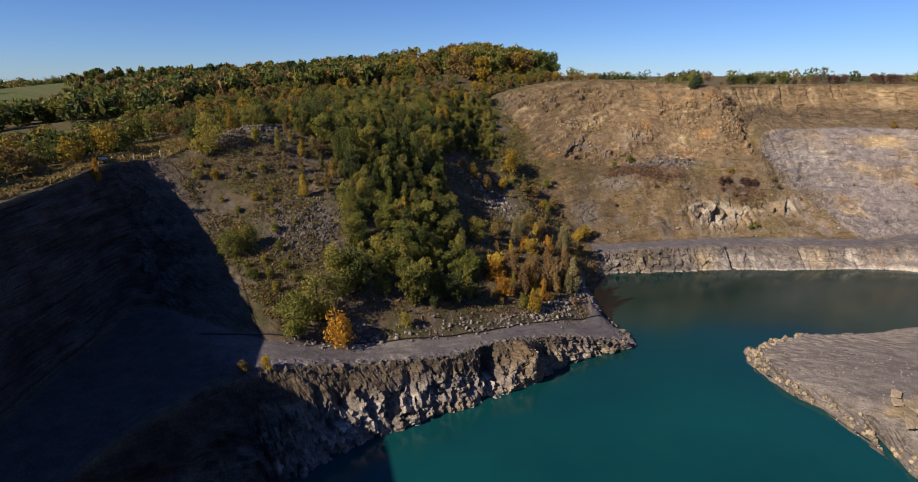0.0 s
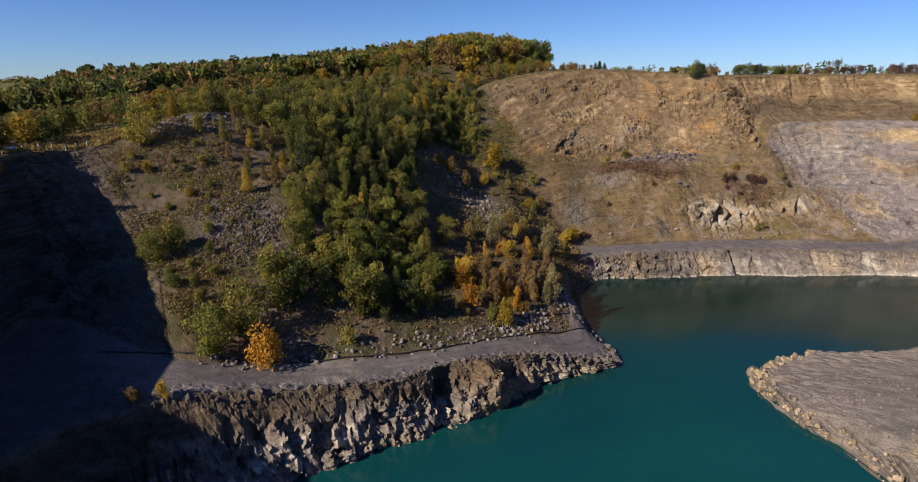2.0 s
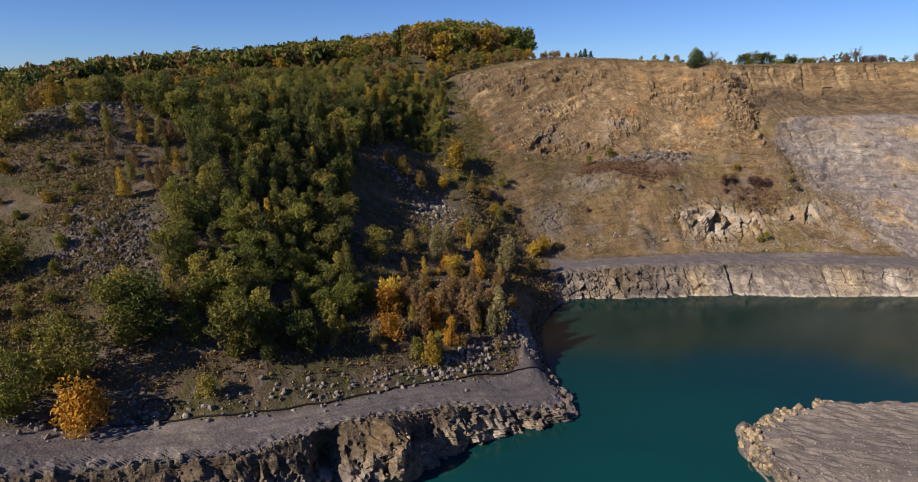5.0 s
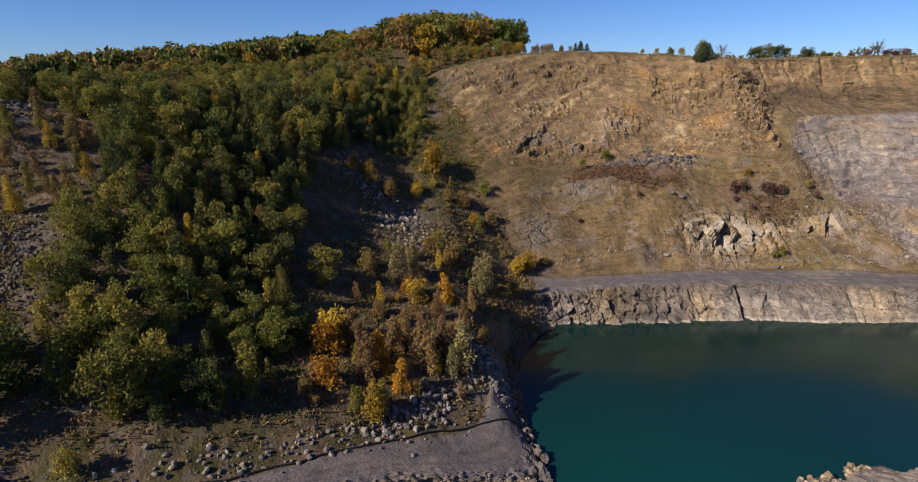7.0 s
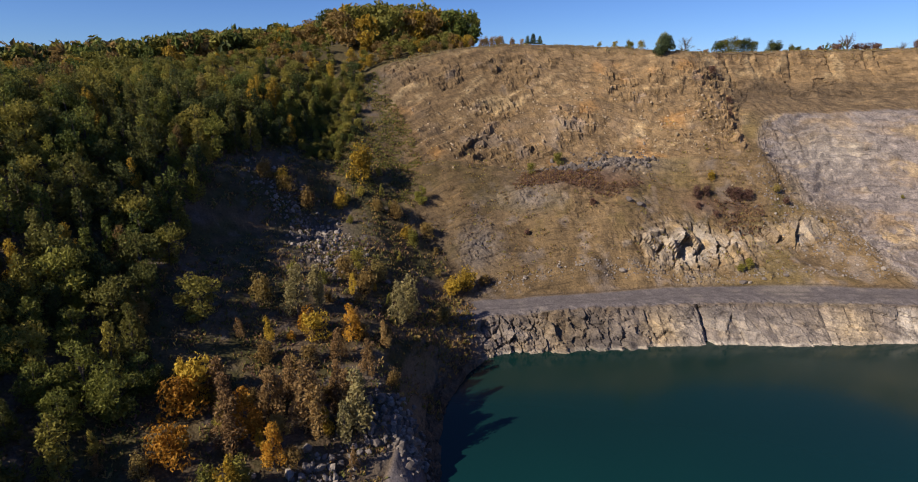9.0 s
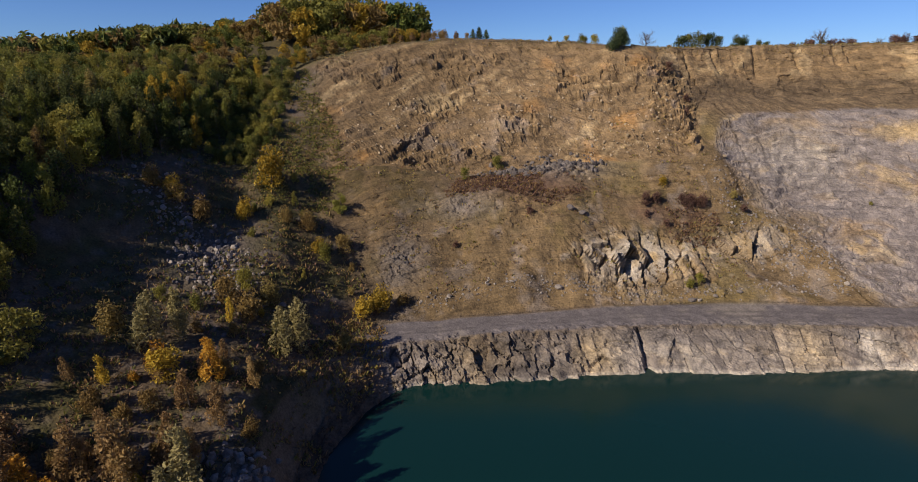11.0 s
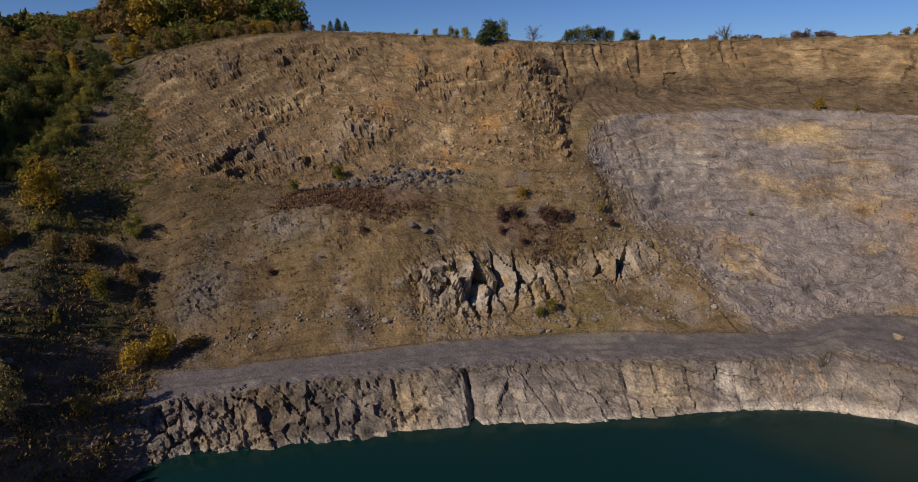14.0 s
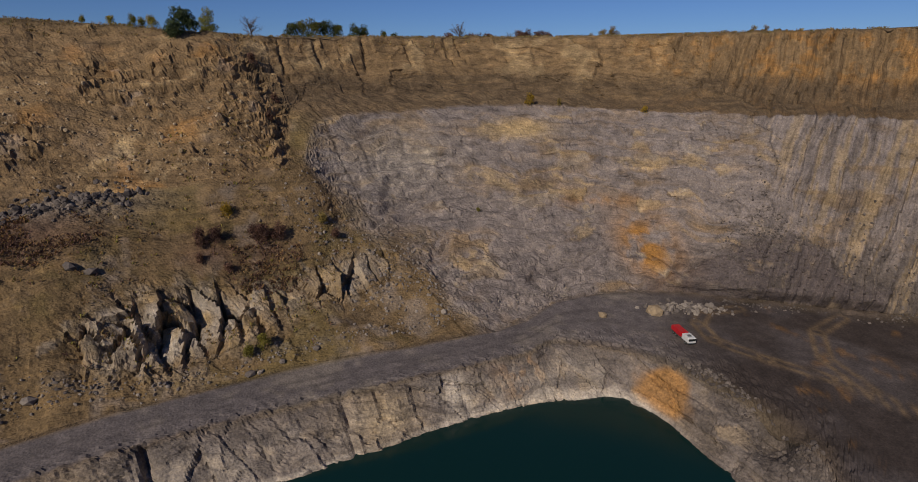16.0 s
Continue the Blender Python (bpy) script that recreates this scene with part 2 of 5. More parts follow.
link(wt, wc, wb.inputs["Base Color"])
wb.inputs["Roughness"].default_value = 0.13
wb.inputs["IOR"].default_value = 1.33
wr = noise_node(wt, 1.8, 3, 0.5, wpos)
wbump = wt.nodes.new("ShaderNodeBump")
wbump.inputs["Strength"].default_value, wbump.inputs["Distance"].default_value = 0.12, 0.03
link(wt, wr.outputs["Fac"], wbump.inputs["Height"])
link(wt, wbump.outputs["Normal"], wb.inputs["Normal"])


# ---- mesh helpers ----
def mesh_from(name, verts, faces, mats, smooth=False, tint=None, mat_index=None, bed=None):
    """A mesh from arrays; faces is an (n, 3) or (n, 4) array."""
    me = bpy.data.meshes.new(name)
    verts, faces = np.asarray(verts, np.float32), np.asarray(faces, np.int32)
    n, k = faces.shape
    me.vertices.add(len(verts))
    me.vertices.foreach_set("co", verts.ravel())
    me.loops.add(n * k)
    me.loops.foreach_set("vertex_index", faces.ravel())
    me.polygons.add(n)
    me.polygons.foreach_set("loop_start", np.arange(0, n * k, k, dtype=np.int32))
    me.polygons.foreach_set("use_smooth", np.full(n, smooth))
    if mat_index is not None:
        me.polygons.foreach_set("material_index", np.asarray(mat_index, np.int32))
    for m in mats if isinstance(mats, (list, tuple)) else [mats]:
        me.materials.append(m)
    if tint is not None:
        a = me.color_attributes.new("tint", "FLOAT_COLOR", "POINT")
        a.data.foreach_set("color", tint.astype(np.float32).ravel())
    if bed is not None:
        me.attributes.new("bed", "FLOAT", "POINT").data.foreach_set("value", np.asarray(bed, np.float32))
    me.update(calc_edges=True)
    me.validate()
    return me


def part(name, me, parent, label=""):
    """Links a mesh (or bmesh with its material) as one part of a thing."""
    ob = new(name, me)
    ob.parent = parent
    return tagged(ob, label)


def bm_mesh(name, bm, mat, smooth=False):
    me = bpy.data.meshes.new(name)
    for f in bm.faces:
        f.smooth = smooth
    bm.to_mesh(me)
    bm.free()
    me.materials.append(mat)
    return me


# ---- the quarry: cross-sections from the water to the land behind the rim ----
STATIONS = []


def station(land, *pts):
    """Nine places up one cross-section: water's edge, bank top, foot of the slope, three on the slope,
    the ledge's inner side, rim, land behind; then the heights 150 m and 3 km further out."""
    p = [Vector(q) for q in pts]
    out = Vector((p[8].x - 80, p[8].y - 150, 0)).normalized()
    under = p[0] - (p[1] - p[0]) * 0.8
    under.z = -7
    far1, far2 = p[8] + out * 150, p[8] + out * 3400
    far1.z, far2.z = land
    STATIONS.append([under, *p, far1, far2])


# south end of the cliff, mostly out of view, set to shade bank and water
station((50, 10), (-14, -20, 0), (-22, -20, 17), (-40, -20, 20), (-43, -20, 30), (-45, -20, 40), (-47, -20, 48), (-48, -20, 51), (-50, -20, 55), (-85, -20, 56))
station((48, 10), (-55, 55, 0), (-63, 62, 17.5), (-78, 62, 20), (-81, 62, 30), (-82, 62, 40), (-84, 62, 48), (-85, 62, 51), (-87, 62, 55), (-120, 66, 55))
station((44, 10), (-43, 80, 0), (-53, 92, 18.3), (-85, 112, 20), (-89, 115, 30), (-91, 117, 40), (-93, 119, 48), (-94, 120, 51), (-96, 122, 54.5), (-122, 130, 54))
station((42, 12), (-38, 87, 0), (-47, 98, 18.5), (-82, 132, 21), (-89, 143, 31), (-92, 147, 40), (-96, 150, 48), (-97, 151, 51), (-99, 154, 55.5), (-125, 165, 54))
station((44, 14), (-33, 92.5, 0), (-39.5, 104.5, 18.3), (-48, 117.5, 19), (-64, 145, 31), (-75, 158, 40), (-86, 167, 48), (-90, 170.5, 51), (-95.5, 175.5, 54.2), (-112, 195, 55))
station((52, 18), (-19, 104.7, 0), (-21, 113.5, 14.2), (-31, 123, 15.2), (-46, 145, 28), (-52, 162, 38), (-60, 178, 48), (-65, 184, 54), (-75, 192, 62), (-90, 215, 58))
station((58, 22), (-0.5, 115.5, 0), (-3, 120, 12.3), (-12, 127, 13.6), (-22, 150, 24), (-30, 170, 36), (-38, 190, 47), (-45, 198, 53), (-58, 212, 61), (-76, 240, 60))
station((66, 30), (13, 123, 0), (11, 130, 11.2), (5, 134.5, 11.6), (-2, 152, 17), (-8, 175, 25), (-20, 200, 41), (-26, 213, 49), (-37, 232, 57), (-57, 262, 62))
station((72, 40), (34, 140, 0), (31, 141.5, 7), (22, 146, 9.5), (15, 160, 14), (8, 180, 20), (-3, 210, 32), (-10, 224, 43), (-22, 248, 54), (-40, 290, 65))
station((78, 50), (54, 149, 0), (51.5, 149.5, 1.8), (40, 158, 5), (30, 167, 12), (20, 190, 18), (8, 222, 29), (2, 240, 41), (-10, 268, 54), (-22, 315, 71))
station((83, 60), (51.5, 165, 0), (49, 166, 1.5), (44, 170, 8), (38, 180, 13), (30, 203, 18), (18, 235, 27), (12, 256, 40), (2, 288, 52), (-5, 335, 76))
station((90, 65), (51.5, 190, 0), (48, 190, 3), (43, 193, 10), (40, 204, 13), (36, 220, 17), (26, 248, 32), (20, 264, 43), (14, 303, 62), (12, 350, 80))
station((95, 66), (61, 210.5, 0), (57.5, 215, 7), (55, 224, 8.6), (52, 236, 12), (46, 246, 19), (32, 262, 38), (30, 268, 41), (24, 314, 69.3), (30, 358, 81))
station((86, 70), (73, 213, 0), (71, 219.5, 7.6), (72, 229, 8.3), (68, 243, 17), (64, 256, 30), (62, 266, 37), (60, 272, 38), (50, 316, 75.4), (52, 362, 79))
station((76, 72), (88, 214, 0), (86, 222, 8), (90, 231, 8.5), (89, 245, 21), (88, 258, 32), (87, 267, 36), (86, 273, 37), (78, 316, 77.2), (80, 368, 76.5))
station((75, 74), (118, 217.3, 0), (116, 224.5, 8), (115, 234.5, 9), (119, 248, 17), (116, 262, 32), (114, 271, 37.5), (113, 275, 39), (112, 314, 76.0), (116, 370, 75.5))
station((74, 74), (141, 216.5, 0), (139, 225, 8), (144, 236, 8.8), (150, 246, 14), (152, 258, 24), (149, 271, 37), (147, 275, 42), (136, 311, 74.2), (142, 370, 74))
station((74, 74), (171, 218, 0), (172, 223.5, 8), (178, 234, 8.5), (173, 254, 17.5), (167, 269, 28), (162, 288.5, 51), (158, 298.5, 56), (153, 315, 73.6), (162, 370, 74))
station((74, 74), (185, 217, 0), (187, 223, 8), (193, 235, 8.5), (192, 256, 18), (194, 272, 29), (188, 291, 52.5), (184, 305, 57), (181, 318, 74.0), (190, 370, 74))
station((74, 74), (192.3, 214.5, 0), (195, 224.5, 7.8), (208, 240, 9.2), (215, 251, 18), (219, 264, 28), (218, 284.5, 53), (222, 298, 57), (222, 313, 74.6), (235, 372, 74))
station((74, 74), (202, 210, 0), (206.5, 214.5, 7.5), (226, 238, 9.2), (232, 247, 16), (236, 255, 24), (243, 266, 52.5), (250, 275, 56), (258, 284, 74), (290, 330, 75))
station((75, 74), (203, 189, 0), (212, 191, 8), (250, 224, 7.8), (253, 227, 16), (256, 231, 28), (266, 238, 52), (274, 245, 55), (284, 253, 74), (320, 285, 75))
station((75, 74), (200, 172, 0), (209, 175, 8), (266, 208.5, 7.8), (269, 211, 18), (272, 214, 30), (281, 219, 52), (289, 224, 55), (300, 231, 74), (340, 250, 75))
station((75, 74), (178, 164, 0), (184, 155, 7), (283, 190, 8), (286, 192, 18), (290, 193, 30), (297, 195, 52), (306, 197, 55), (318, 200, 75), (360, 205, 75))
station((75, 74), (150, 161, 0), (151, 157, 2.5), (235, 130, 8), (295, 130, 18), (299, 130, 30), (305, 130, 52), (313, 130, 55), (326, 130, 75), (370, 130, 75))
station((75, 74), (118, 156, 0), (119, 152.5, 2), (180, 110, 8), (290, 95, 18), (296, 95, 30), (302, 95, 52), (310, 95, 55), (324, 95, 75), (370, 90, 75))
station((75, 74), (109, 157, 0), (110, 153, 2), (160, 102, 8), (285, 70, 18), (291, 70, 30), (297, 70, 52), (305, 70, 55), (318, 70, 75), (365, 65, 75))
station((75, 74), (85.5, 145, 0), (88.5, 143, 1.8), (140, 95, 9), (275, 45, 18), (281, 45, 30), (287, 45, 52), (295, 45, 55), (306, 45, 75), (355, 35, 75))
station((75, 74), (84, 129, 0), (88, 127.5, 2.5), (132, 86, 9), (260, 20, 18), (266, 20, 30), (272, 20, 52), (280, 18, 55), (290, 15, 75), (335, 0, 75))
station((74, 74), (89.5, 116, 0), (95, 114, 3), (130, 74, 9), (240, 0, 18), (245, -3, 30), (250, -7, 52), (256, -12, 55), (264, -18, 75), (300, -45, 75))
station((70, 70), (93, 92, 0), (100, 90, 4), (125, 55, 9), (210, -30, 18), (213, -35, 30), (216, -40, 50), (220, -46, 53), (226, -55, 70), (250, -90, 72))
station((65, 60), (85, 40, 0), (92, 36, 4), (110, 10, 9), (150, -60, 18), (152, -65, 28), (154, -70, 45), (157, -76, 48), (160, -85, 62), (172, -125, 64))
station((55, 40), (30, -20, 0), (32, -28, 6), (40, -50, 12), (42, -80, 18), (42, -84, 28), (42, -88, 42), (42, -93, 45), (42, -100, 58), (42, -140, 58))
station((52, 20), (-14, -45, 0), (-18, -52, 12), (-26, -66, 18), (-28, -72, 28), (-30, -76, 38), (-32, -80, 45), (-34, -84, 48), (-36, -88, 56), (-60, -115, 56))
station((50, 10), (-14, -22, 0), (-22, -24, 17), (-39.5, -30, 20), (-42.5, -30, 30), (-44.5, -30, 40), (-46.5, -30, 48), (-47.5, -30, 51), (-49.5, -30, 55), (-84, -34, 56))
# (the last section meets the first)

ROWS_V = [3, 26, 52, 34, 36, 50, 12, 72, 22, 14, 16]     # steps between the lines


def lofted():
    S = np.array([[list(p) for p in s] for s in STATIONS])              # stations, lines, 3
    S = np.concatenate([S, S[:1]], 0)
    S[-1] = S[0]
    n = len(S)
    gap = np.linalg.norm(np.diff(S[:, 1:9], axis=0), axis=2).mean(1) + 0.5
    knot = np.concatenate([[0], np.cumsum(gap)])
    slope = np.zeros_like(S)
    d = np.diff(S, axis=0) / gap[:, None, None]
    slope[1:-1] = (d[1:] * gap[:-1, None, None] + d[:-1] * gap[1:, None, None]) / (gap[1:] + gap[:-1])[:, None, None]
    slope[0], slope[-1] = d[0], d[-1]
    ks = []
    for i in range(n - 1):
        step = 0.52 if 3 <= i < 24 else 1.0 if 24 <= i < 30 else 4.0
        m = max(2, int(gap[i] / step))
        ks.extend(i + np.arange(m) / m)
    ks = np.array(ks + [n - 1.0])
    i = np.minimum(ks.astype(int), n - 2)
    f = (ks - i)[:, None, None]
    h = gap[i][:, None, None]
    lines = ((2 * f ** 3 - 3 * f ** 2 + 1) * S[i] + (f ** 3 - 2 * f ** 2 + f) * h * slope[i]
             + (-2 * f ** 3 + 3 * f ** 2) * S[i + 1] + (f ** 3 - f ** 2) * h * slope[i + 1])
    vs, cols = [], []
    for j, m in enumerate(ROWS_V):
        for a in range(m):
            w = a / m
            if j >= 9:
                w = w ** 2
            vs.append(j + a / m)
            cols.append(lines[:, j] * (1 - w) + lines[:, j + 1] * w)
    vs.append(len(ROWS_V))
    cols.append(lines[:, -1])
    return ks, np.array(vs), np.stack(cols, 1)                          # nu, nv, 3


KS, VS, GRID = lofted()
NU, NV = GRID.shape[:2]


def grid_normals(g):
    a = np.gradient(g, axis=0)
    b = np.gradient(g, axis=1)
    nrm = np.cross(a, b)
    nrm /= np.linalg.norm(nrm, axis=2, keepdims=True) + 1e-9
    return np.where(nrm[..., 2:3] < 0, -nrm, nrm)


K = np.repeat(KS[:, None], NV, 1).ravel()
V = np.repeat(VS[None], NU, 0).ravel()
P = GRID.reshape(-1, 3)
N = grid_normals(GRID).reshape(-1, 3)


def near(x, y, z, rx, ry=None, rz=None):
    """A soft spot round a place."""
    ry, rz = ry or rx, rz or rx
    return np.exp(-(((P[:, 0] - x) / rx) ** 2 + ((P[:, 1] - y) / ry) ** 2 + ((P[:, 2] - z) / rz) ** 2))


# large forms: where each kind of ground lies
wob = fbm(P / 14.0, 3, 5)
Vw = V + wob * 0.10
on_bank = bump01(V, 0.9, 1.05) * (1 - bump01(V, 1.9, 2.08))
on_road = bump01(V, 1.95, 2.12) * (1 - bump01(V, 2.9, 3.05))
on_slope = bump01(V, 2.9, 3.1) * (1 - bump01(V, 7.9, 8.1))
hill = bump01(K, 3.2, 4.2) * (1 - bump01(K + 0.35 * wob, 11.6, 12.6))
spur = K + 0.3 * wob - 0.55 * (1 - bump01(V, 4.0, 6.2))
face = bump01(K + 0.35 * wob, 11.6, 12.6) * (1 - bump01(spur, 16.5, 17.0))
wall = bump01(spur, 16.5, 17.0)
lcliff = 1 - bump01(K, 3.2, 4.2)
upper = bump01(Vw, 6.7, 7.1)                      # above the middle ledge
spit = bump01(K, 23.5, 24.5) * (1 - bump01(K, 30, 31))

# rockiness by region
white = near(123, 249, 17.0, 19, 14, 6.0) + 0.7 * near(158, 255, 19, 14, 9, 4)
rubble_mid = near(98, 272, 37.5, 20, 6, 3)
dark_rock = near(60, 246, 17, 6, 8, 7) + 0.8 * near(75, 258, 30, 8, 8, 4)
hill_rock = near(-47, 157, 37, 9, 10, 7) + near(-74, 195, 61, 14, 12, 4) + near(45, 171, 8, 6, 8, 5) + 0.7 * near(18, 228, 25, 8, 16, 8)
n_out = fbm(P / 10.0, 4, 21)
chute = value_noise(np.stack([(P[:, 0] + 3 * wob) / 6.5, P[:, 1] / 40, P[:, 2] / 40], 1), 95)
outcrop = (near(66, 296, 55, 15, 12, 4.5) + near(74, 305, 65, 9, 9, 7) + near(96, 285, 50, 7, 9, 7) + near(66, 278, 42, 32, 8, 3.6)
           + 0.8 * near(36, 311, 67, 18, 10, 7) + near(147, 302, 64, 8, 9, 8) + near(150, 288, 51, 8, 9, 8) + near(156, 274, 39, 8, 9, 7) + 0.7 * near(122, 297, 58, 13, 12, 9))
smooth = near(101, 277, 42, 12, 6, 4.5) + near(90, 301, 62, 6, 11, 9) + near(112, 285, 47, 6, 9, 7) + near(45, 290, 52, 10, 10, 6)
crag = bump01(0.6 * n_out + outcrop - 0.9 * smooth - 0.3 * chute, 0.22, 0.5)
rock = on_bank + lcliff * on_slope
rock += face * on_slope * (upper * (0.30 + 0.70 * crag) + (1 - upper) * np.clip(1.3 * white + 1.0 * rubble_mid + dark_rock + 0.35 * bump01(n_out, 0.25, 0.8), 0, 1))
rock += wall * on_slope * (0.55 + 0.45 * upper) + hill * on_slope * np.clip(hill_rock, 0, 0.8)
rock = np.clip(rock, 0, 1)

# relief along the normal
tilt_bed = np.stack([P[:, 0] * 0.94 + P[:, 2] * 0.34, P[:, 1], P[:, 2] * 0.94 - P[:, 0] * 0.34 * face], 1)
warp = np.stack([fbm(P / 9.0, 3, s) for s in (31, 41, 51)], 1)
q = tilt_bed + warp * 1.6
b_big, j_big = blocks(q / np.array([4.2, 4.2, 2.6]), 3)
b_mid, j_mid = blocks(q / np.array([1.9, 1.9, 1.15]), 13)
b_col, j_col = blocks((P + warp * 1.5) / np.array([3.4, 3.4, 8.5]), 23)
b_col2, j_col2 = blocks((P + warp * 0.6) / np.array([1.2, 1.2, 1.9]), 33)
beds = fbm(np.stack([P[:, 0] / 18, P[:, 1] / 18, q[:, 2] / 0.9], 1), 3, 61)
fine = fbm(P / 1.5, 3, 71)
undul = fbm(P / 11.0, 3, 81)
columnar = on_bank + on_slope * np.clip(1.2 * white + wall * upper * bump01(K, 18.4, 19.4), 0, 1) + 0.6 * lcliff * on_slope
columnar = np.clip(columnar, 0, 1)
bed_s = P[:, 2] + 0.0042 * (np.minimum(P[:, 0], 112) - 88) ** 2 + 0.05 * np.maximum(P[:, 0] - 112, 0) + 1.8 * fbm(P / 18.0, 2, 31)
along = (P[:, 0] - P[:, 1]) * 0.707
rib_s = along - 0.24 * P[:, 2] + 0.8 * warp[:, 0]
rib_b, rib_j = slabs(P[:, 2] / 5.0 + warp[:, 1], P[:, 1] * 0, rib_s / 1.9, 63)
rib_w = 0.7 * value_noise(np.stack([rib_s / 1.7, P[:, 2] / 40, P[:, 2] * 0], 1), 64) + 0.5 * value_noise(np.stack([rib_s / 0.8, P[:, 2] / 12, P[:, 2] * 0], 1), 65)
rib_f, rib_fj = slabs(P[:, 2] / 2.2, P[:, 1] * 0, rib_s / 0.8, 73)
slab_s = P[:, 0] + 0.35 * P[:, 2] + 1.4 * warp[:, 0]
ribbed = wall * on_slope * bump01(K + 0.4 * wob + 0.8 * upper, 20.8, 21.8)
slabby = np.clip(1.4 * white, 0, 1) * on_slope * (1 - wall)
bedded = on_slope * upper * (face + wall * (1 - ribbed))
far_bank = on_bank * bump01(K, 12.3, 13.8)
cleft = sum(w * np.exp(-((P[:, 0] - x0 + 0.25 * P[:, 2] + 0.8 * warp[:, 0] - 0.2 * (P[:, 1] - 217)) / 0.7) ** 2) for x0, w in ((117.5, 1.0), (96, 0.35), (103, 0.25), (149, 0.3), (171, 0.2))) * far_bank
ridged = sum(w * (0.45 - np.abs(value_noise((P + 1.2 * warp) / s, 170 + i))) for i, (s, w) in enumerate(((6.0, 1.2), (2.8, 0.8), (1.4, 0.5))))
rib_f_ = rib_s / 2.6 + 0.35 * value_noise(np.stack([along / 5.0, P[:, 2] / 60, P[:, 2] * 0], 1), 66) * 2
rib_wide = rib_s / 6.3 + 0.9 * value_noise(np.stack([along / 9.0, P[:, 2] / 30, P[:, 2] * 0], 1), 67)
rib_saw = 0.45 * (rib_f_ - np.floor(rib_f_)) + 0.75 * np.abs(2 * (rib_wide - np.floor(rib_wide)) - 1) ** 1.5 - 0.1
rib_tone = value_noise(np.stack([rib_s / 1.3, P[:, 2] / 22, P[:, 2] * 0], 1), 68) + 0.7 * value_noise(np.stack([rib_s / 0.5, P[:, 2] / 9, P[:, 2] * 0], 1), 69)
rocky = (1 - columnar) * (0.55 * b_big + 0.42 * b_mid + 0.5 * beds + 0.25 * fine - 0.7 * (j_big < 0.10) * (b_mid > -0.2)) + columnar * (0.85 * b_col + 0.38 * b_col2 + 0.45 * fine - 0.9 * (j_col < 0.07))
# broken planes: along the beds on the face, upright slabs in the pale rock, panels on the banks
f_bed, fj_bed, fv_bed = facets(np.stack([(P[:, 0] + 1.2 * warp[:, 1]) / 4.6, P[:, 1] / 6.0, (bed_s + 0.5 * warp[:, 2]) / 2.1], 1), 203)
f_bed2, fj_bed2, fv_bed2 = facets(np.stack([(P[:, 0] + 0.6 * warp[:, 1]) / 1.9, P[:, 1] / 3.0, (bed_s + 0.3 * warp[:, 2]) / 0.85], 1), 213)
f_slab, fj_slab, fv_slab = facets(np.stack([slab_s / 4.2, P[:, 1] / 40.0, (P[:, 2] - 0.5 * P[:, 0]) / 8.5], 1), 223, 1.1)
f_far, fj_far, fv_far = facets(np.stack([(P[:, 0] + 0.25 * P[:, 2] + 0.9 * warp[:, 0]) / 6.2, P[:, 1] / 30.0, (P[:, 2] + 0.3 * P[:, 0]) / 8.0], 1), 233)
f_far2, fj_far2, fv_far2 = facets(np.stack([(P[:, 0] - 0.2 * P[:, 2] + 0.5 * warp[:, 0]) / 2.1, P[:, 1] / 6.0, (P[:, 2] + 0.25 * P[:, 0]) / 2.2], 1), 243)
f_nb, fj_nb, fv_nb = facets(np.stack([((P[:, 0] * 0.85 + P[:, 1] * 0.5) + 0.3 * P[:, 2] + 0.8 * warp[:, 0]) / 2.6, P[:, 1] / 9.0, P[:, 2] / 4.2], 1), 253, 1.1)
f_nb2, fj_nb2, fv_nb2 = facets(np.stack([(P[:, 0] * 0.85 + P[:, 1] * 0.5) / 1.25, P[:, 1] / 4.0, P[:, 2] / 1.5], 1), 263)
wall_z = P[:, 2] + 0.06 * P[:, 0] + 1.0 * warp[:, 2]
f_wall, fj_wall, fv_wall = facets(np.stack([(along + 1.5 * warp[:, 1]) / 8.5, P[:, 1] * 0, wall_z / 4.2], 1), 273, 0.7)
f_wall2, fj_wall2, fv_wall2 = facets(np.stack([(along + 0.8 * warp[:, 1]) / 2.6, P[:, 1] * 0, wall_z / 1.1], 1), 283, 0.7)
f_up, fj_up, fv_up = facets(np.stack([(P[:, 0] + 0.6 * warp[:, 0]) / 5.5, P[:, 1] / 40.0, P[:, 2] / 9.0], 1), 293, 0.8)
up_cleft = sum(w * np.exp(-((P[:, 0] - x0 + 0.8 * warp[:, 0]) / 0.55) ** 2) for x0, w in ((155.6, 0.7), (167, 1.0), (174, 0.5), (182, 1.0), (196, 0.4), (210, 1.0), (214, 0.6))) * bump01(V, 7.35, 7.55)
bed_relief = 0.55 * f_bed + 0.40 * f_bed2 + 0.3 * ridged + 0.15 * fine
bed_relief = bed_relief * (1 - wall) + wall * (0.45 * f_up + 0.12 * f_bed2 + 0.12 * fine - 1.5 * up_cleft)
rocky = rocky * (1 - bedded) + bedded * bed_relief
rocky = rocky * (1 - ribbed) + ribbed * (1.5 * rib_w + 0.35 * rib_b + 0.25 * rib_f + 0.15 * fine)
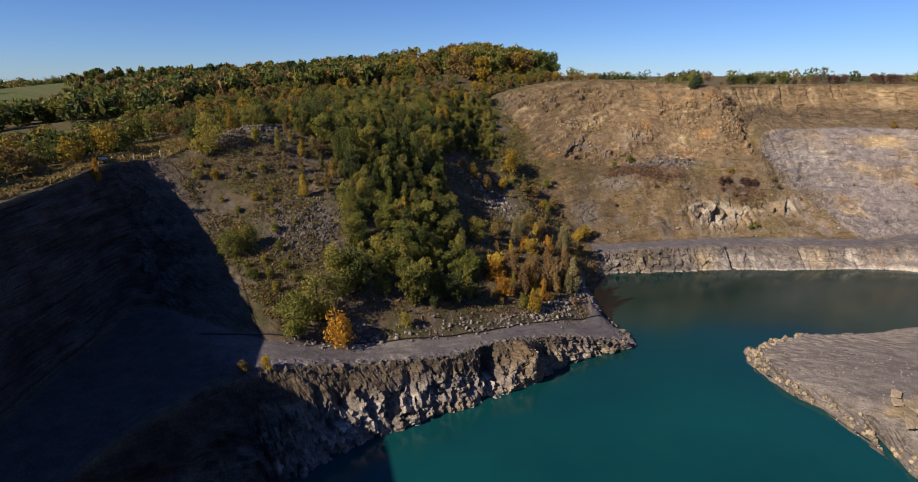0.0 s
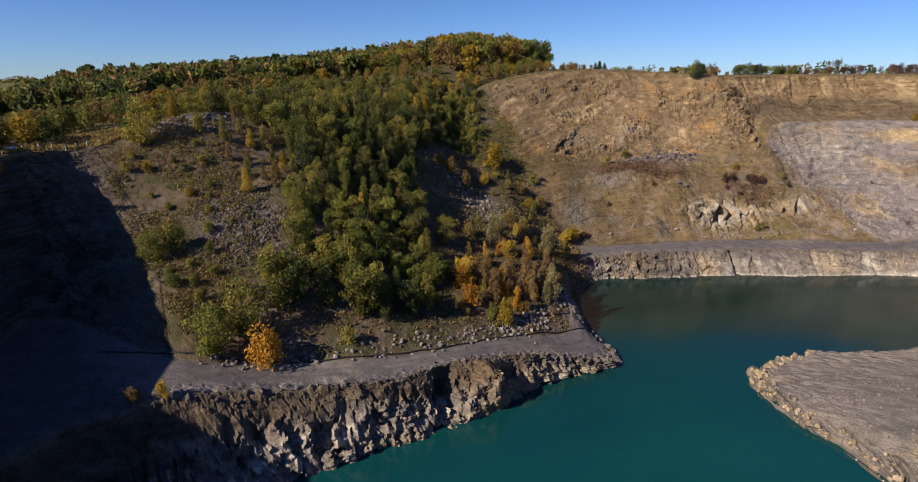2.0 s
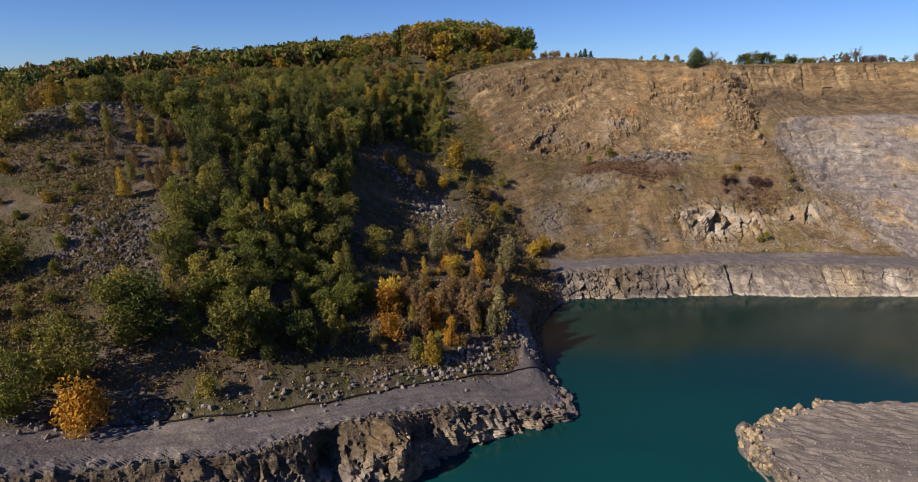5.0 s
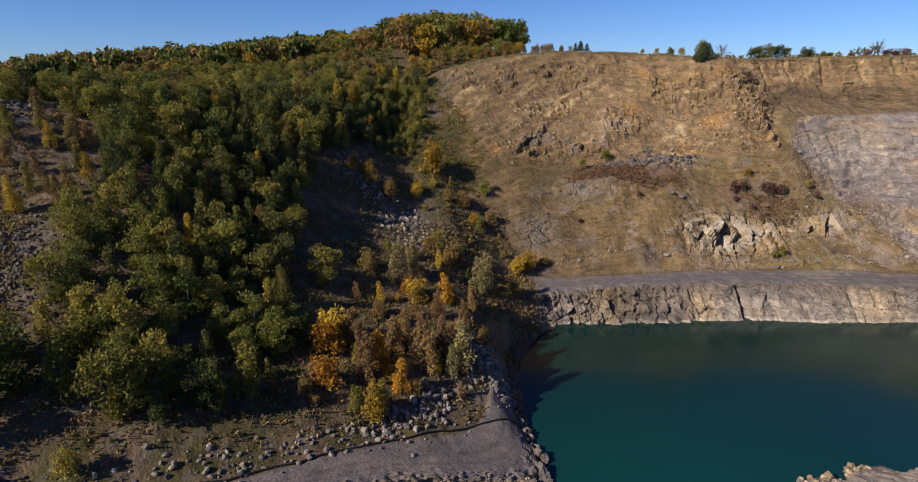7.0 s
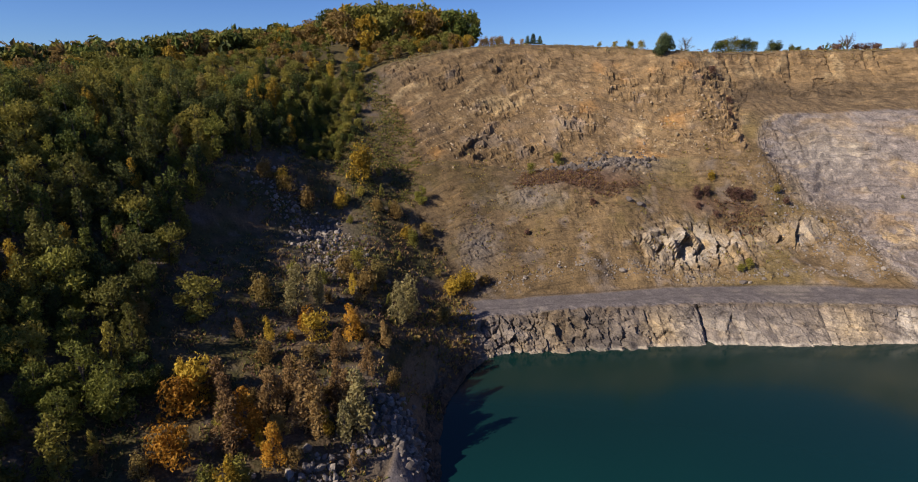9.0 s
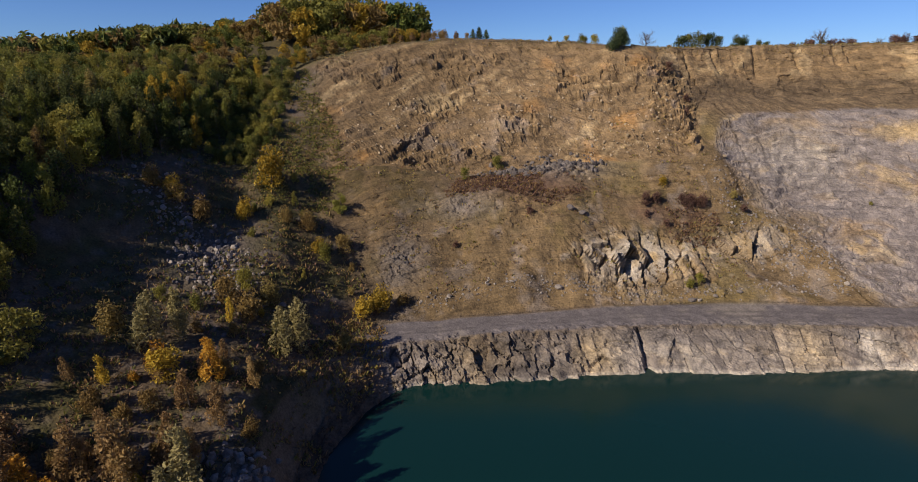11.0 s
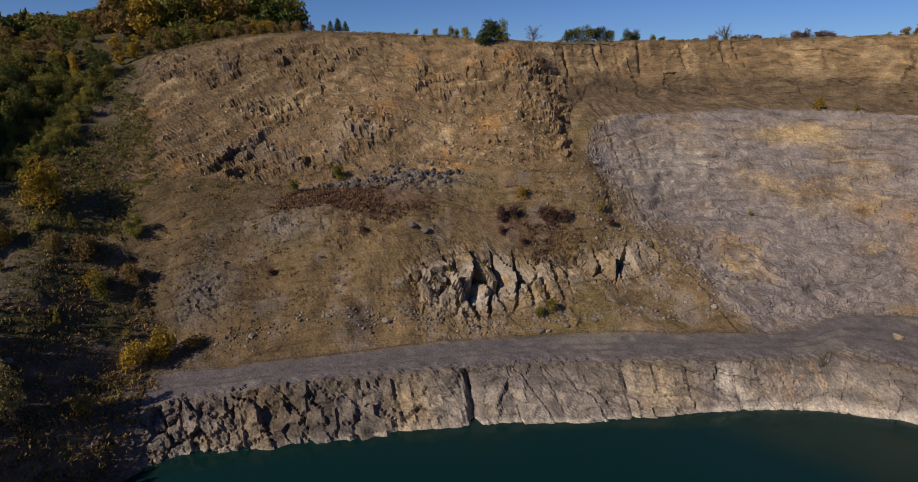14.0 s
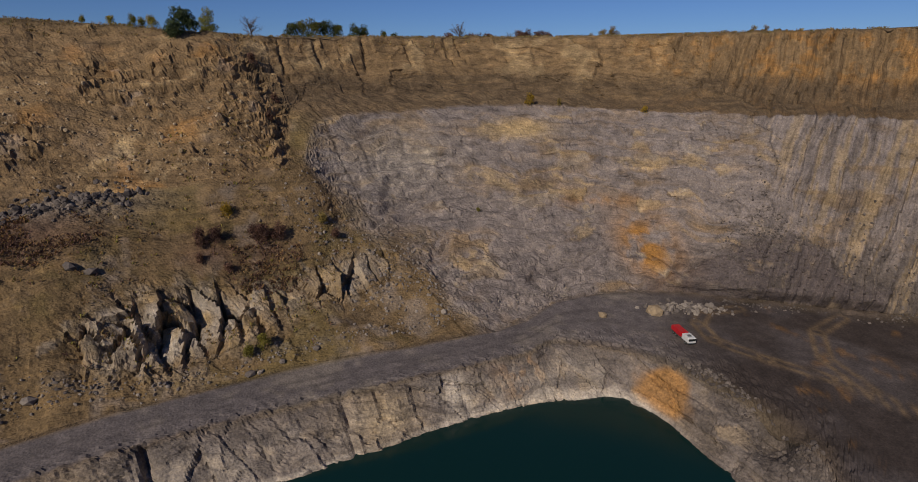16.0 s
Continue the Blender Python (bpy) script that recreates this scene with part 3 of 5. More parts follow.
rocky = rocky * (1 - slabby) + slabby * (1.0 * f_slab + 0.22 * f_far2 + 0.1 * fine - 1.7 * (fj_slab < 0.09))
near_bank = on_bank * (1 - bump01(K, 9.4, 9.8))
blocky = 1 - 0.75 * bump01(V + 0.12 * n_out, 1.5, 1.8) * (1 - bump01(K, 7.6, 8.4))
rocky = rocky * (1 - near_bank) + near_bank * blocky * (0.8 * f_nb + 0.42 * f_nb2 + 0.15 * fine - 0.5 * (fj_nb < 0.06))
rough_bank = 1 - bump01(P[:, 0] + 6 * n_out, 100, 116)
rocky = rocky * (1 - far_bank) + far_bank * (-0.25 + (0.55 + 0.35 * rough_bank) * f_far + (0.30 + 0.45 * rough_bank) * f_far2 + 0.12 * fine - (0.5 + 0.5 * rough_bank) * (fj_far < 0.035))
grey_wall = wall * on_slope * (1 - ribbed) * (1 - bump01(V, 5.9, 6.0))
rocky = rocky * (1 - grey_wall) + grey_wall * (0.7 * f_wall + 0.45 * f_wall2 + 0.15 * fine)
amp = rock * (1 - 0.7 * bump01(K, 9.7, 10.1) * (1 - bump01(K, 11.9, 12.3))) * (0.9 + 0.1 * on_bank - 0.5 * on_bank * bump01(K, 12.5, 14.5) + 0.9 * np.clip(white, 0, 1) - 0.25 * wall * (1 - upper) * on_slope)
lift = amp * rocky - 2.2 * cleft
lift += ribbed * (1.5 * (rib_saw - 0.5) * (0.4 + 0.6 * bump01(fbm(P / 13.0, 2, 180), -0.4, 0.4)) + 0.5 * ridged)
lift += 0.2 * ridged * on_bank
lift += on_slope * face * (1.7 * fbm(P / 17.0, 3, 15) + 0.7 * (crag - 0.4) * upper)
lift += on_slope * wall * 1.0 * fbm(P / 15.0, 3, 16)
scree_top = np.minimum(33 - np.where(along < 28, 0.75, 1.0) * np.abs(along - 28), 26) + 4 * fbm(P / 7.0, 3, 301)
scree = bump01(scree_top - P[:, 2] + 1.5 * wob, -1, 5) * wall * bump01(K, 19.5, 20.2)
lift += scree * bump01(V, 3, 3.3) * (3.2 - amp * rocky)
lift += on_slope * (1 - rock) * (0.45 * undul * (1 - 0.5 * wall) + 0.16 * fine)
lift += on_slope * hill * 0.9 * fbm(P / 24.0, 2, 91)
lift += on_road * (0.10 * undul + 0.05 * fine)
lift += spit * bump01(V, 2, 2.3) * (1 - bump01(V, 3.2, 4)) * (0.35 * undul + 0.03 * fine)
land_w = bump01(V, 8.0, 8.5)
lift += land_w * 1.2 * fbm(P / 40.0, 3, 99) * (1 - bump01(V, 10.0, 10.5))
far = bump01(V, 10.0, 10.4)
lift += far * (9 + 9 * bump01(-K, -12, -6)) * fbm(P / 420.0, 3, 101)
lift -= 8.0 * near(211.5, 185.5, 4.5, 3.2, 4.0, 4.0)
lift += on_bank * (4.0 * near(18, 130, 6, 4.5, 4.5, 7) - 5.0 * near(8.0, 124.5, 7, 1.8, 4, 8) + 1.0 * near(28, 138, 3, 4, 4, 4) - 1.4 * near(-12, 114, 6, 1.2, 4, 8) - 1.4 * near(-26, 104, 8, 1.4, 4, 9))
lift *= bump01(V, 0.5, 1.0)
P = P + N * lift[:, None]


def stepped(s, thick):
    """How far a ledged slope lies above or below an even one, for beds of that thickness."""
    f = s / thick - np.floor(s / thick)
    return thick * (bump01(f, 0.5, 0.98) - f + 0.02)


bed_t = bed_s + 0.35 * fbm(P / 4.5, 2, 190)
P[:, 2] += bedded * (0.40 + 0.60 * crag) * (0.65 * stepped(bed_t, 2.8) + 0.7 * stepped(bed_t + 0.4 * warp[:, 1], 1.1))
wall_t = P[:, 2] + 0.07 * P[:, 0] + 2.2 * warp[:, 2] + 0.7 * b_big
P[:, 2] += wall * on_slope * (1 - ribbed) * (1 - bump01(V, 5.9, 6.0)) * (0.45 * stepped(wall_t, 3.1) + 0.35 * stepped(wall_t + 0.5 * warp[:, 0], 1.2))
P[:, 2] += on_bank * bump01(V, 1.5, 2.0) * 0.5 * undul + bump01(V, 1.9, 2.0) * (1 - bump01(V, 2.02, 2.4)) * 0.35 * b_col2

# height within the strata, by which the rock is banded
BED = np.where(face * on_slope > 0.5, bed_s * 0.9, 0.8 * wall_z)
BED = np.where(ribbed > 0.5, 1.0 * rib_s, BED)
BED = np.where((V > 0.8) & (V < 2.01), 0.55 * (P[:, 2] + 0.10 * P[:, 0]) + 0.6 * warp[:, 1], BED)
BED = np.where(slabby > 0.5, 0.4 * slab_s, BED)

# ---- geology as colours, with some shade painted in ----
def col(*c):
    return np.array(c)[None]


def blend(a, b, w):
    return a * (1 - w[:, None]) + b * w[:, None]


TAN, TAN_PALE, OCHRE = col(0.212, 0.148, 0.083), col(0.44, 0.335, 0.195), col(0.33, 0.175, 0.055)
GREY, GREY_PALE, GREY_DARK = col(0.232, 0.204, 0.190), col(0.48, 0.435, 0.385), col(0.108, 0.094, 0.088)
SOIL, GRASS, DRY, DARK_SOIL = col(0.145, 0.108, 0.072), col(0.078, 0.076, 0.028), col(0.135, 0.106, 0.054), col(0.085, 0.062, 0.052)
n_a, n_b, n_c = fbm(P / 16.0, 4, 111), fbm(P / 5.0, 4, 121), fbm(P / 2.2, 3, 131)
strata = fbm(np.stack([P[:, 0] / 30, P[:, 1] / 30, (q[:, 2] + 1.5 * n_a) / 1.7], 1), 3, 141)
tint = np.repeat(SOIL, len(P), 0)
tint = blend(tint, DRY, bump01(n_a, -0.2, 0.6) * 0.7)
tint = blend(tint, GRASS, hill * on_slope * bump01(n_b + 0.4 * n_a, -0.3, 0.5) * 0.8 * (1 - rock))
tint = blend(tint, GREY * 0.68, hill * on_slope * np.clip(rock * 1.2 + bump01(n_c - 0.3 * n_a, 0.3, 0.9) * 0.6, 0, 1))
tint = blend(tint, tint * 0.70, hill * on_slope)
# the great face: tan above, olive and grey scree below
fc = blend(np.repeat(TAN, len(P), 0), TAN_PALE, bump01(strata + 0.3 * n_c + 1.2 * near(68, 290, 55, 9, 12, 2.2), 0.4, 1.0) * 0.75)
fc = blend(fc, OCHRE, bump01(n_a + 0.5 * n_b + 1.0 * near(24, 312, 66, 12, 8, 4), 0.6, 1.2) * 0.6)
fc = blend(fc, GREY * 1.15, bump01(n_b - 0.2 * n_a + 0.6 * near(75, 285, 46, 40, 15, 7), 0.35, 0.9) * 0.4 * rock)
lowc = blend(np.repeat(col(0.195, 0.138, 0.075), len(P), 0), GREY, bump01(n_b + 0.5 * n_c, 0.1, 0.9) * 0.5)
lowc = blend(lowc, col(0.13, 0.105, 0.04), bump01(n_a - 0.3 * n_c, 0.0, 0.6) * 0.55)
lowc = blend(lowc, col(0.125, 0.075, 0.06), np.clip(near(92, 264, 34.5, 22, 9, 3.8) + near(130, 258, 27, 6, 8, 3) + near(142, 256, 26, 5, 8, 3), 0, 1) * 0.75)
lowc = blend(lowc, GREY * 0.9, np.clip(dark_rock + rubble_mid, 0, 1))
lowc = blend(lowc, blend(0.82 * GREY_PALE + 0 * lowc, 0.85 * TAN_PALE + 0 * lowc, bump01(n_b, -0.3, 0.5)), np.clip(white * 1.3 - 0.25 + 0.3 * b_col, 0, 1))
fc = blend(lowc * 0.95, fc, upper)
# west end darkened: brown rock, with turned-away and shrub shade put in
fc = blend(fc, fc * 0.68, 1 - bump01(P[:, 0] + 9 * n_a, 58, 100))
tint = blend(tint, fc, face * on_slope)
# the grey wall, tan above its ledge
wc2 = blend(np.repeat(col(0.215, 0.190, 0.186), len(P), 0), TAN * 0.9, bump01(0.5 * strata + 0.9 * n_a + 0.4 * fv_wall, 0.35, 0.9) * 0.65)
wall_bed = P[:, 2] + 0.10 * P[:, 0] + 3.0 * warp[:, 2] + 1.6 * n_a
seam = value_noise(np.stack([along / 26, P[:, 1] * 0, wall_bed / 1.5], 1), 151) + 0.6 * value_noise(np.stack([along / 11, P[:, 1] * 0, wall_bed / 0.6], 1), 152)
wc2 = blend(wc2, TAN * 1.12, (1 - ribbed) * bump01(seam + 0.8 * n_a, 0.35, 0.7) * 0.32)
wc2 = blend(wc2, TAN_PALE * 0.85, (1 - ribbed) * bump01(0.5 * seam + 0.5 * fv_wall - 0.4 * n_b, 0.55, 0.75) * 0.55)
wc2 = blend(wc2, GREY_DARK * 1.3, (1 - ribbed) * bump01(-seam + 0.3 * n_b, 0.7, 0.95) * 0.35)
wc2 = blend(wc2, TAN_PALE * 0.75, ribbed * bump01(rib_tone + 0.4 * n_a, 0.25, 0.6) * 0.6)
wc2 = blend(wc2, GREY_DARK, ribbed * bump01(-rib_tone, 0.2, 0.55) * 0.6)
wc2 = blend(wc2, GREY_DARK * 1.05, bump01(K, 20.3, 21.2) * (1 - bump01(P[:, 2] + 5 * n_a + 2 * n_c, 15, 23)) * bump01(0.5 - rib_tone, -0.6, 0.2) * 0.9)
wc2 = blend(wc2, GREY_PALE * 0.75, np.clip(bump01(strata * 0.4 - n_b * 0.4 + 0.5 * fv_wall, 0.55, 0.9) * 0.4 + near(180, 282, 40, 17, 16, 10) * 0.6, 0, 1) * (1 - ribbed))
wc2 = blend(wc2, GREY_DARK, grey_wall * np.clip(np.exp(-((P[:, 0] - 182.5 + 0.5 * warp[:, 0]) / 0.5) ** 2) * bump01(P[:, 2], 40, 42) + np.exp(-((P[:, 0] - 171 + 0.8 * warp[:, 0]) / 0.35) ** 2) * bump01(P[:, 2], 36, 38), 0, 1) * 0.9)
wc2 = blend(wc2, TAN_PALE * 0.85, np.clip(1.6 * near(218, 279, 47, 8, 9, 2.2), 0, 1))
wc2 = blend(wc2, col(0.105, 0.090, 0.092), scree * bump01(n_c, -1.2, 0.0))
wc2 = blend(wc2, OCHRE * 0.95, np.clip(near(238, 244, 18, 5.5, 10, 8) * 1.4 + near(232, 257, 28, 13, 8, 1.8) * 0.7, 0, 1) * bump01(n_b, -0.6, 0.2))
up2 = blend(np.repeat(TAN * 0.98, len(P), 0), TAN_PALE * 0.85, bump01(0.5 * fv_up * (1 - ribbed) + 0.5 * rib_b * bump01(K, 19, 20) + n_b, 0.2, 0.9) * 0.6)
up2 = blend(up2, OCHRE * 0.95, bump01(K, 19.5, 21) * bump01(n_b + 0.3 * b_col2, -0.1, 0.6) * 0.7)
up2 = blend(up2, SOIL * 0.75, (1 - bump01(Vw, 7.15, 7.45)) * 0.8)
wc2 = blend(wc2, up2, bump01(V + 0.04 * n_c, 6.0, 6.12))
tint = blend(tint, wc2, wall * on_slope)
# west cliff: dark rock colour that also carries the cliff's own shade
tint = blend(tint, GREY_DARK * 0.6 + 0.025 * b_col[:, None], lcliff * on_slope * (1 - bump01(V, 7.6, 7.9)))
# banks: grey, tan and pale blocks, a washed pale band over the water
bk = blend(np.repeat(GREY * 0.88, len(P), 0), TAN_PALE * 0.66, bump01(0.4 * fv_nb2 * near_bank + 0.35 * fv_far2 * far_bank + n_a + 0.5 * n_b, 0.3, 0.9) * 0.5)
bk = blend(bk, GREY_PALE * 1.0, bump01(0.6 * fv_nb * near_bank + 0.4 * fv_nb2 * near_bank + 0.5 * fv_far * far_bank + 0.3 * n_b - 0.3 * n_a, 0.3, 0.9) * 0.65)
bk = blend(bk, GREY_DARK * 1.15, bump01(K, 20.35, 20.8) * bump01(n_b, -0.9, 0.1) * 0.85)
bk = blend(bk, GREY_DARK * 1.35, bump01(V + 0.22 * n_b, 1.42, 1.75) * bump01(n_b + 0.6, -0.2, 0.5) * 0.85)
bk = blend(bk, SOIL * 0.75, bump01(V + 0.15 * n_b, 1.45, 1.75) * (1 - bump01(K, 7.6, 8.4)) * 0.85)
bk = blend(bk, TAN * 0.95, np.clip(1.4 * near(18, 131, 6, 5, 5, 6), 0, 1) * 0.7)
bk = blend(bk, OCHRE, bump01(near(207, 205, 4, 5, 7, 5) + 0.2 * n_b, 0.3, 0.7) * 0.8)
bk = blend(bk, GREY_PALE * 1.1, (1 - bump01(P[:, 2] + 0.3 * n_c, 0.3, 0.8)) * bump01(K, 11.5, 12.5) * (1 - bump01(K, 20.2, 21)) * 0.7)
bk = blend(bk, TAN_PALE * 0.85, np.clip(near(106, 220, 3, 5, 9, 4) + near(155, 220, 3.5, 6, 9, 4) + 0.6 * near(78, 218, 4, 6, 9, 4), 0, 1) * 0.75)
bk = blend(bk, GREY_PALE * 1.25, np.clip(1.3 * near(169.5, 219, 2.5, 2.4, 9, 4.5), 0, 1) * bump01(n_c, -0.6, 0.0))
bk = blend(bk, OCHRE * 1.1, np.clip(near(184, 219, 4.5, 5, 9, 3.5), 0, 1) * bump01(n_c + 0.5 * fv_far2, -0.2, 0.5) * 0.6)
bk = blend(bk, GREY_PALE * 0.85, far_bank * (1 - bump01(K, 19.6, 20.4)) * bump01(n_a + 0.5 * fv_far, -0.3, 0.9) * (1 - bump01(V, 1.5, 1.9)) * 0.4)
bk = blend(bk, GREY_PALE * 1.3, far_bank * (1 - bump01(P[:, 2] + 0.5 * n_c, 1.0, 1.9)) * bump01(P[:, 0], 160, 180) * (1 - bump01(K, 19.9, 20.6)) * 0.5)
bk = blend(bk, SOIL * 0.62, bump01(K, 9.8, 10.2) * (1 - bump01(K, 11.7, 12.1)) * 0.9)
# bank below the west cliff: the cliff's shade put into its colour
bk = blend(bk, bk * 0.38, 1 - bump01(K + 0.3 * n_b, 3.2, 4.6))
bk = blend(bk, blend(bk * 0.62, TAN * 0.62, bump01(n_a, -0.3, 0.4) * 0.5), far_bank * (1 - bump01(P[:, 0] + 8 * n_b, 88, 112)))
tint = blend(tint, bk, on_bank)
# roads and pit floor
TRACKS = np.zeros(len(P))
rd = blend(np.repeat(col(0.128, 0.115, 0.120), len(P), 0), col(0.172, 0.152, 0.140), bump01(n_a + 0.4 * n_c, 0.0, 0.8))
for track, wide in (([(245, 219), (236, 221), (229, 217), (226, 210), (229, 200), (234, 188), (237, 172)], 1.3), ([(262, 205), (250, 203), (240, 195), (236, 184)], 1.3)):
    for (x0, y0), (x1, y1) in zip(track, track[1:]):
        dx, dy = x1 - x0, y1 - y0
        ln = math.hypot(dx, dy)
        f_ = np.clip(((P[:, 0] - x0) * dx + (P[:, 1] - y0) * dy) / ln ** 2, 0, 1)
        off = np.hypot(P[:, 0] - x0 - f_ * dx, P[:, 1] - y0 - f_ * dy)
        TRACKS = np.maximum(TRACKS, np.exp(-((off - wide) / 0.55) ** 2))
rd = blend(rd, col(0.052, 0.042, 0.040), bump01(K, 20.0, 21.0) * (0.55 + 0.45 * bump01(n_a, -0.4, 0.4)) * (1 - spit))
rd = blend(rd, col(0.19, 0.135, 0.08), np.clip(TRACKS * 0.85 * (0.8 + 0.3 * n_c), 0, 1))
rut = np.exp(-((V - 2.42) / 0.035) ** 2) + np.exp(-((V - 2.62) / 0.035) ** 2)
rd = blend(rd, rd * 0.72, rut * (1 - bump01(K, 19.5, 20.5)) * bump01(n_c, -0.5, 0.3))
rd = blend(rd, OCHRE * 0.7, bump01(K, 20.5, 21.5) * (1 - spit) * bump01(n_b - 0.5 * n_a, 0.45, 0.9) * 0.5)
rd = blend(rd, GREY * 0.70, spit)
# track under the west cliff: near black, cliff shade painted into it
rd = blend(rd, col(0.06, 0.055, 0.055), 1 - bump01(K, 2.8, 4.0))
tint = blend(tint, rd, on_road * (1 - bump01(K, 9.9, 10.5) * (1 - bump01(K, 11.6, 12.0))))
tint = blend(tint, blend(GREY * 0.70 + 0 * tint, TAN_PALE * 0.6, bump01(0.35 * n_b + 0.9 * near(104, 108, 5, 9, 5, 5) + 0.5 * near(90, 138, 3, 5, 5, 4), 0.35, 0.9)), spit * (1 - bump01(V, 3.0, 3.5)) * bump01(V, 1.0, 1.2))
# land behind the rim and far off
ld = blend(np.repeat(DRY * 0.9, len(P), 0), GRASS * 1.1, bump01(n_a, -0.1, 0.5))
ld = blend(ld, col(0.07, 0.058, 0.028), (1 - bump01(K, 11.5, 13)) * (1 - far) * 0.85)
ld = blend(ld, col(0.065, 0.115, 0.022), bump01(fbm(P / 170.0, 2, 151), -0.9, -0.4) * far * (1 - bump01(K, 5, 9)))
tint = blend(tint, ld, bump01(V + 0.05 * n_c, 7.96, 8.12))
tint = blend(tint, col(0.05, 0.06, 0.05), 1 - bump01(P[:, 2], -1.5, -0.1))
tint = np.clip(tint * (1 + 0.12 * n_c[:, None] + rock[:, None] * (0.14 * fv_bed2 * bedded + 0.10 * fv_bed * bedded + 0.12 * fv_far2 * far_bank + 0.15 * fv_nb2 * near_bank + 0.08 * fv_wall2 * grey_wall)[:, None]), 0.01, 0.75)


def ground_piece(name, label, category, k0, k1, v0, v1, mat):
    """A stretch of the ground between two sections and two lines, as one mesh."""
    iu = np.where((KS >= k0 - 1e-6) & (KS <= k1 + 1e-6))[0]
    if k1 < len(STATIONS):
        iu = np.append(iu, min(iu[-1] + 1, NU - 1))
    iv = np.where((VS >= v0 - 1e-6) & (VS <= v1 + 1e-6))[0]
    idx = iu[:, None] * NV + iv[None]
    loc = np.arange(idx.size).reshape(idx.shape)
    f = np.stack([loc[:-1, :-1], loc[1:, :-1], loc[1:, 1:], loc[:-1, 1:]], -1).reshape(-1, 4)
    me = mesh_from(name, P[idx.ravel()], f[:, ::-1], mat, False, np.concatenate([tint, rock[:, None]], 1)[idx.ravel()], None, BED[idx.ravel()])
    return tagged(new(name, me), label, category, kind="structure")


END = float(len(STATIONS))
ground_piece("ground", "dry grass land and fields behind the quarry rim", "ground", 0, END, 8, 11, MAT_LAND)
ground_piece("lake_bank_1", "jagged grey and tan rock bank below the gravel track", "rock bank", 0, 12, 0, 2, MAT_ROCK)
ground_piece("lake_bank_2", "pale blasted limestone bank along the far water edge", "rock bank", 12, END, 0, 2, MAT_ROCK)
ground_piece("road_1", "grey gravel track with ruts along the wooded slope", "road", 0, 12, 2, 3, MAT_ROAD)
ground_piece("road_2", "grey gravel bench road and dark pit floor", "road", 12, END, 2, 3, MAT_ROAD)
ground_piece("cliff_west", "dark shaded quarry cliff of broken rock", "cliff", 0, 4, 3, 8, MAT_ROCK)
ground_piece("hillside", "stony overgrown spoil slope with grass and scree", "slope", 4, 12, 3, 8, MAT_SOIL)
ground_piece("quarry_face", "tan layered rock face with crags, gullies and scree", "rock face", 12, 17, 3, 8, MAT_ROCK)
ground_piece("quarry_wall", "grey layered quarry wall with a tan upper bench", "rock wall", 17, END, 3, 8, MAT_ROCK)

wv = [(-300, -300, 0), (420, -300, 0), (420, 320, 0), (-300, 320, 0)]
tagged(new("lake", mesh_from("lake", wv, [(0, 1, 2, 3)], MAT_WATER)), "still deep teal quarry lake water", "lake", kind="structure")
# ---- ground height, for things to stand on ----
from mathutils.bvhtree import BVHTree
GROUND = BVHTree.FromPolygons([tuple(p) for p in P[:, :].tolist()],
                              [(a * NV + b, (a + 1) * NV + b, (a + 1) * NV + b + 1, a * NV + b + 1) for a in range(NU - 1) for b in range(0, NV - 1)])


def on_ground(x, y):
    hit = GROUND.ray_cast(Vector((x, y, 400)), Vector((0, 0, -1)))
    return hit[0].z if hit[0] is not None else 0.0


# ---- trees and shrubs ----
RNG = np.random.default_rng(7)


def tube(points, radii, sides=5):
    """Vertices and quads of a tapered limb along points."""
    pts = [Vector(p) for p in points]
    vs, fs = [], []
    for i, p in enumerate(pts):
        d = (pts[min(i + 1, len(pts) - 1)] - pts[max(i - 1, 0)]).normalized()
        a = d.orthogonal().normalized()
        b = d.cross(a)
        for s in range(sides):
            w = 2 * math.pi * s / sides
            vs.append(p + (a * math.cos(w) + b * math.sin(w)) * radii[i])
    for i in range(len(pts) - 1):
        for s in range(sides):
            fs.append((i * sides + s, i * sides + (s + 1) % sides, (i + 1) * sides + (s + 1) % sides, (i + 1) * sides + s))
    return [tuple(v) for v in vs], fs


def joined(pieces):
    vs, fs = [], []
    for v, f in pieces:
        o = len(vs)
        vs.extend(v)
        fs.extend([tuple(i + o for i in q) for q in f])
    return vs, fs


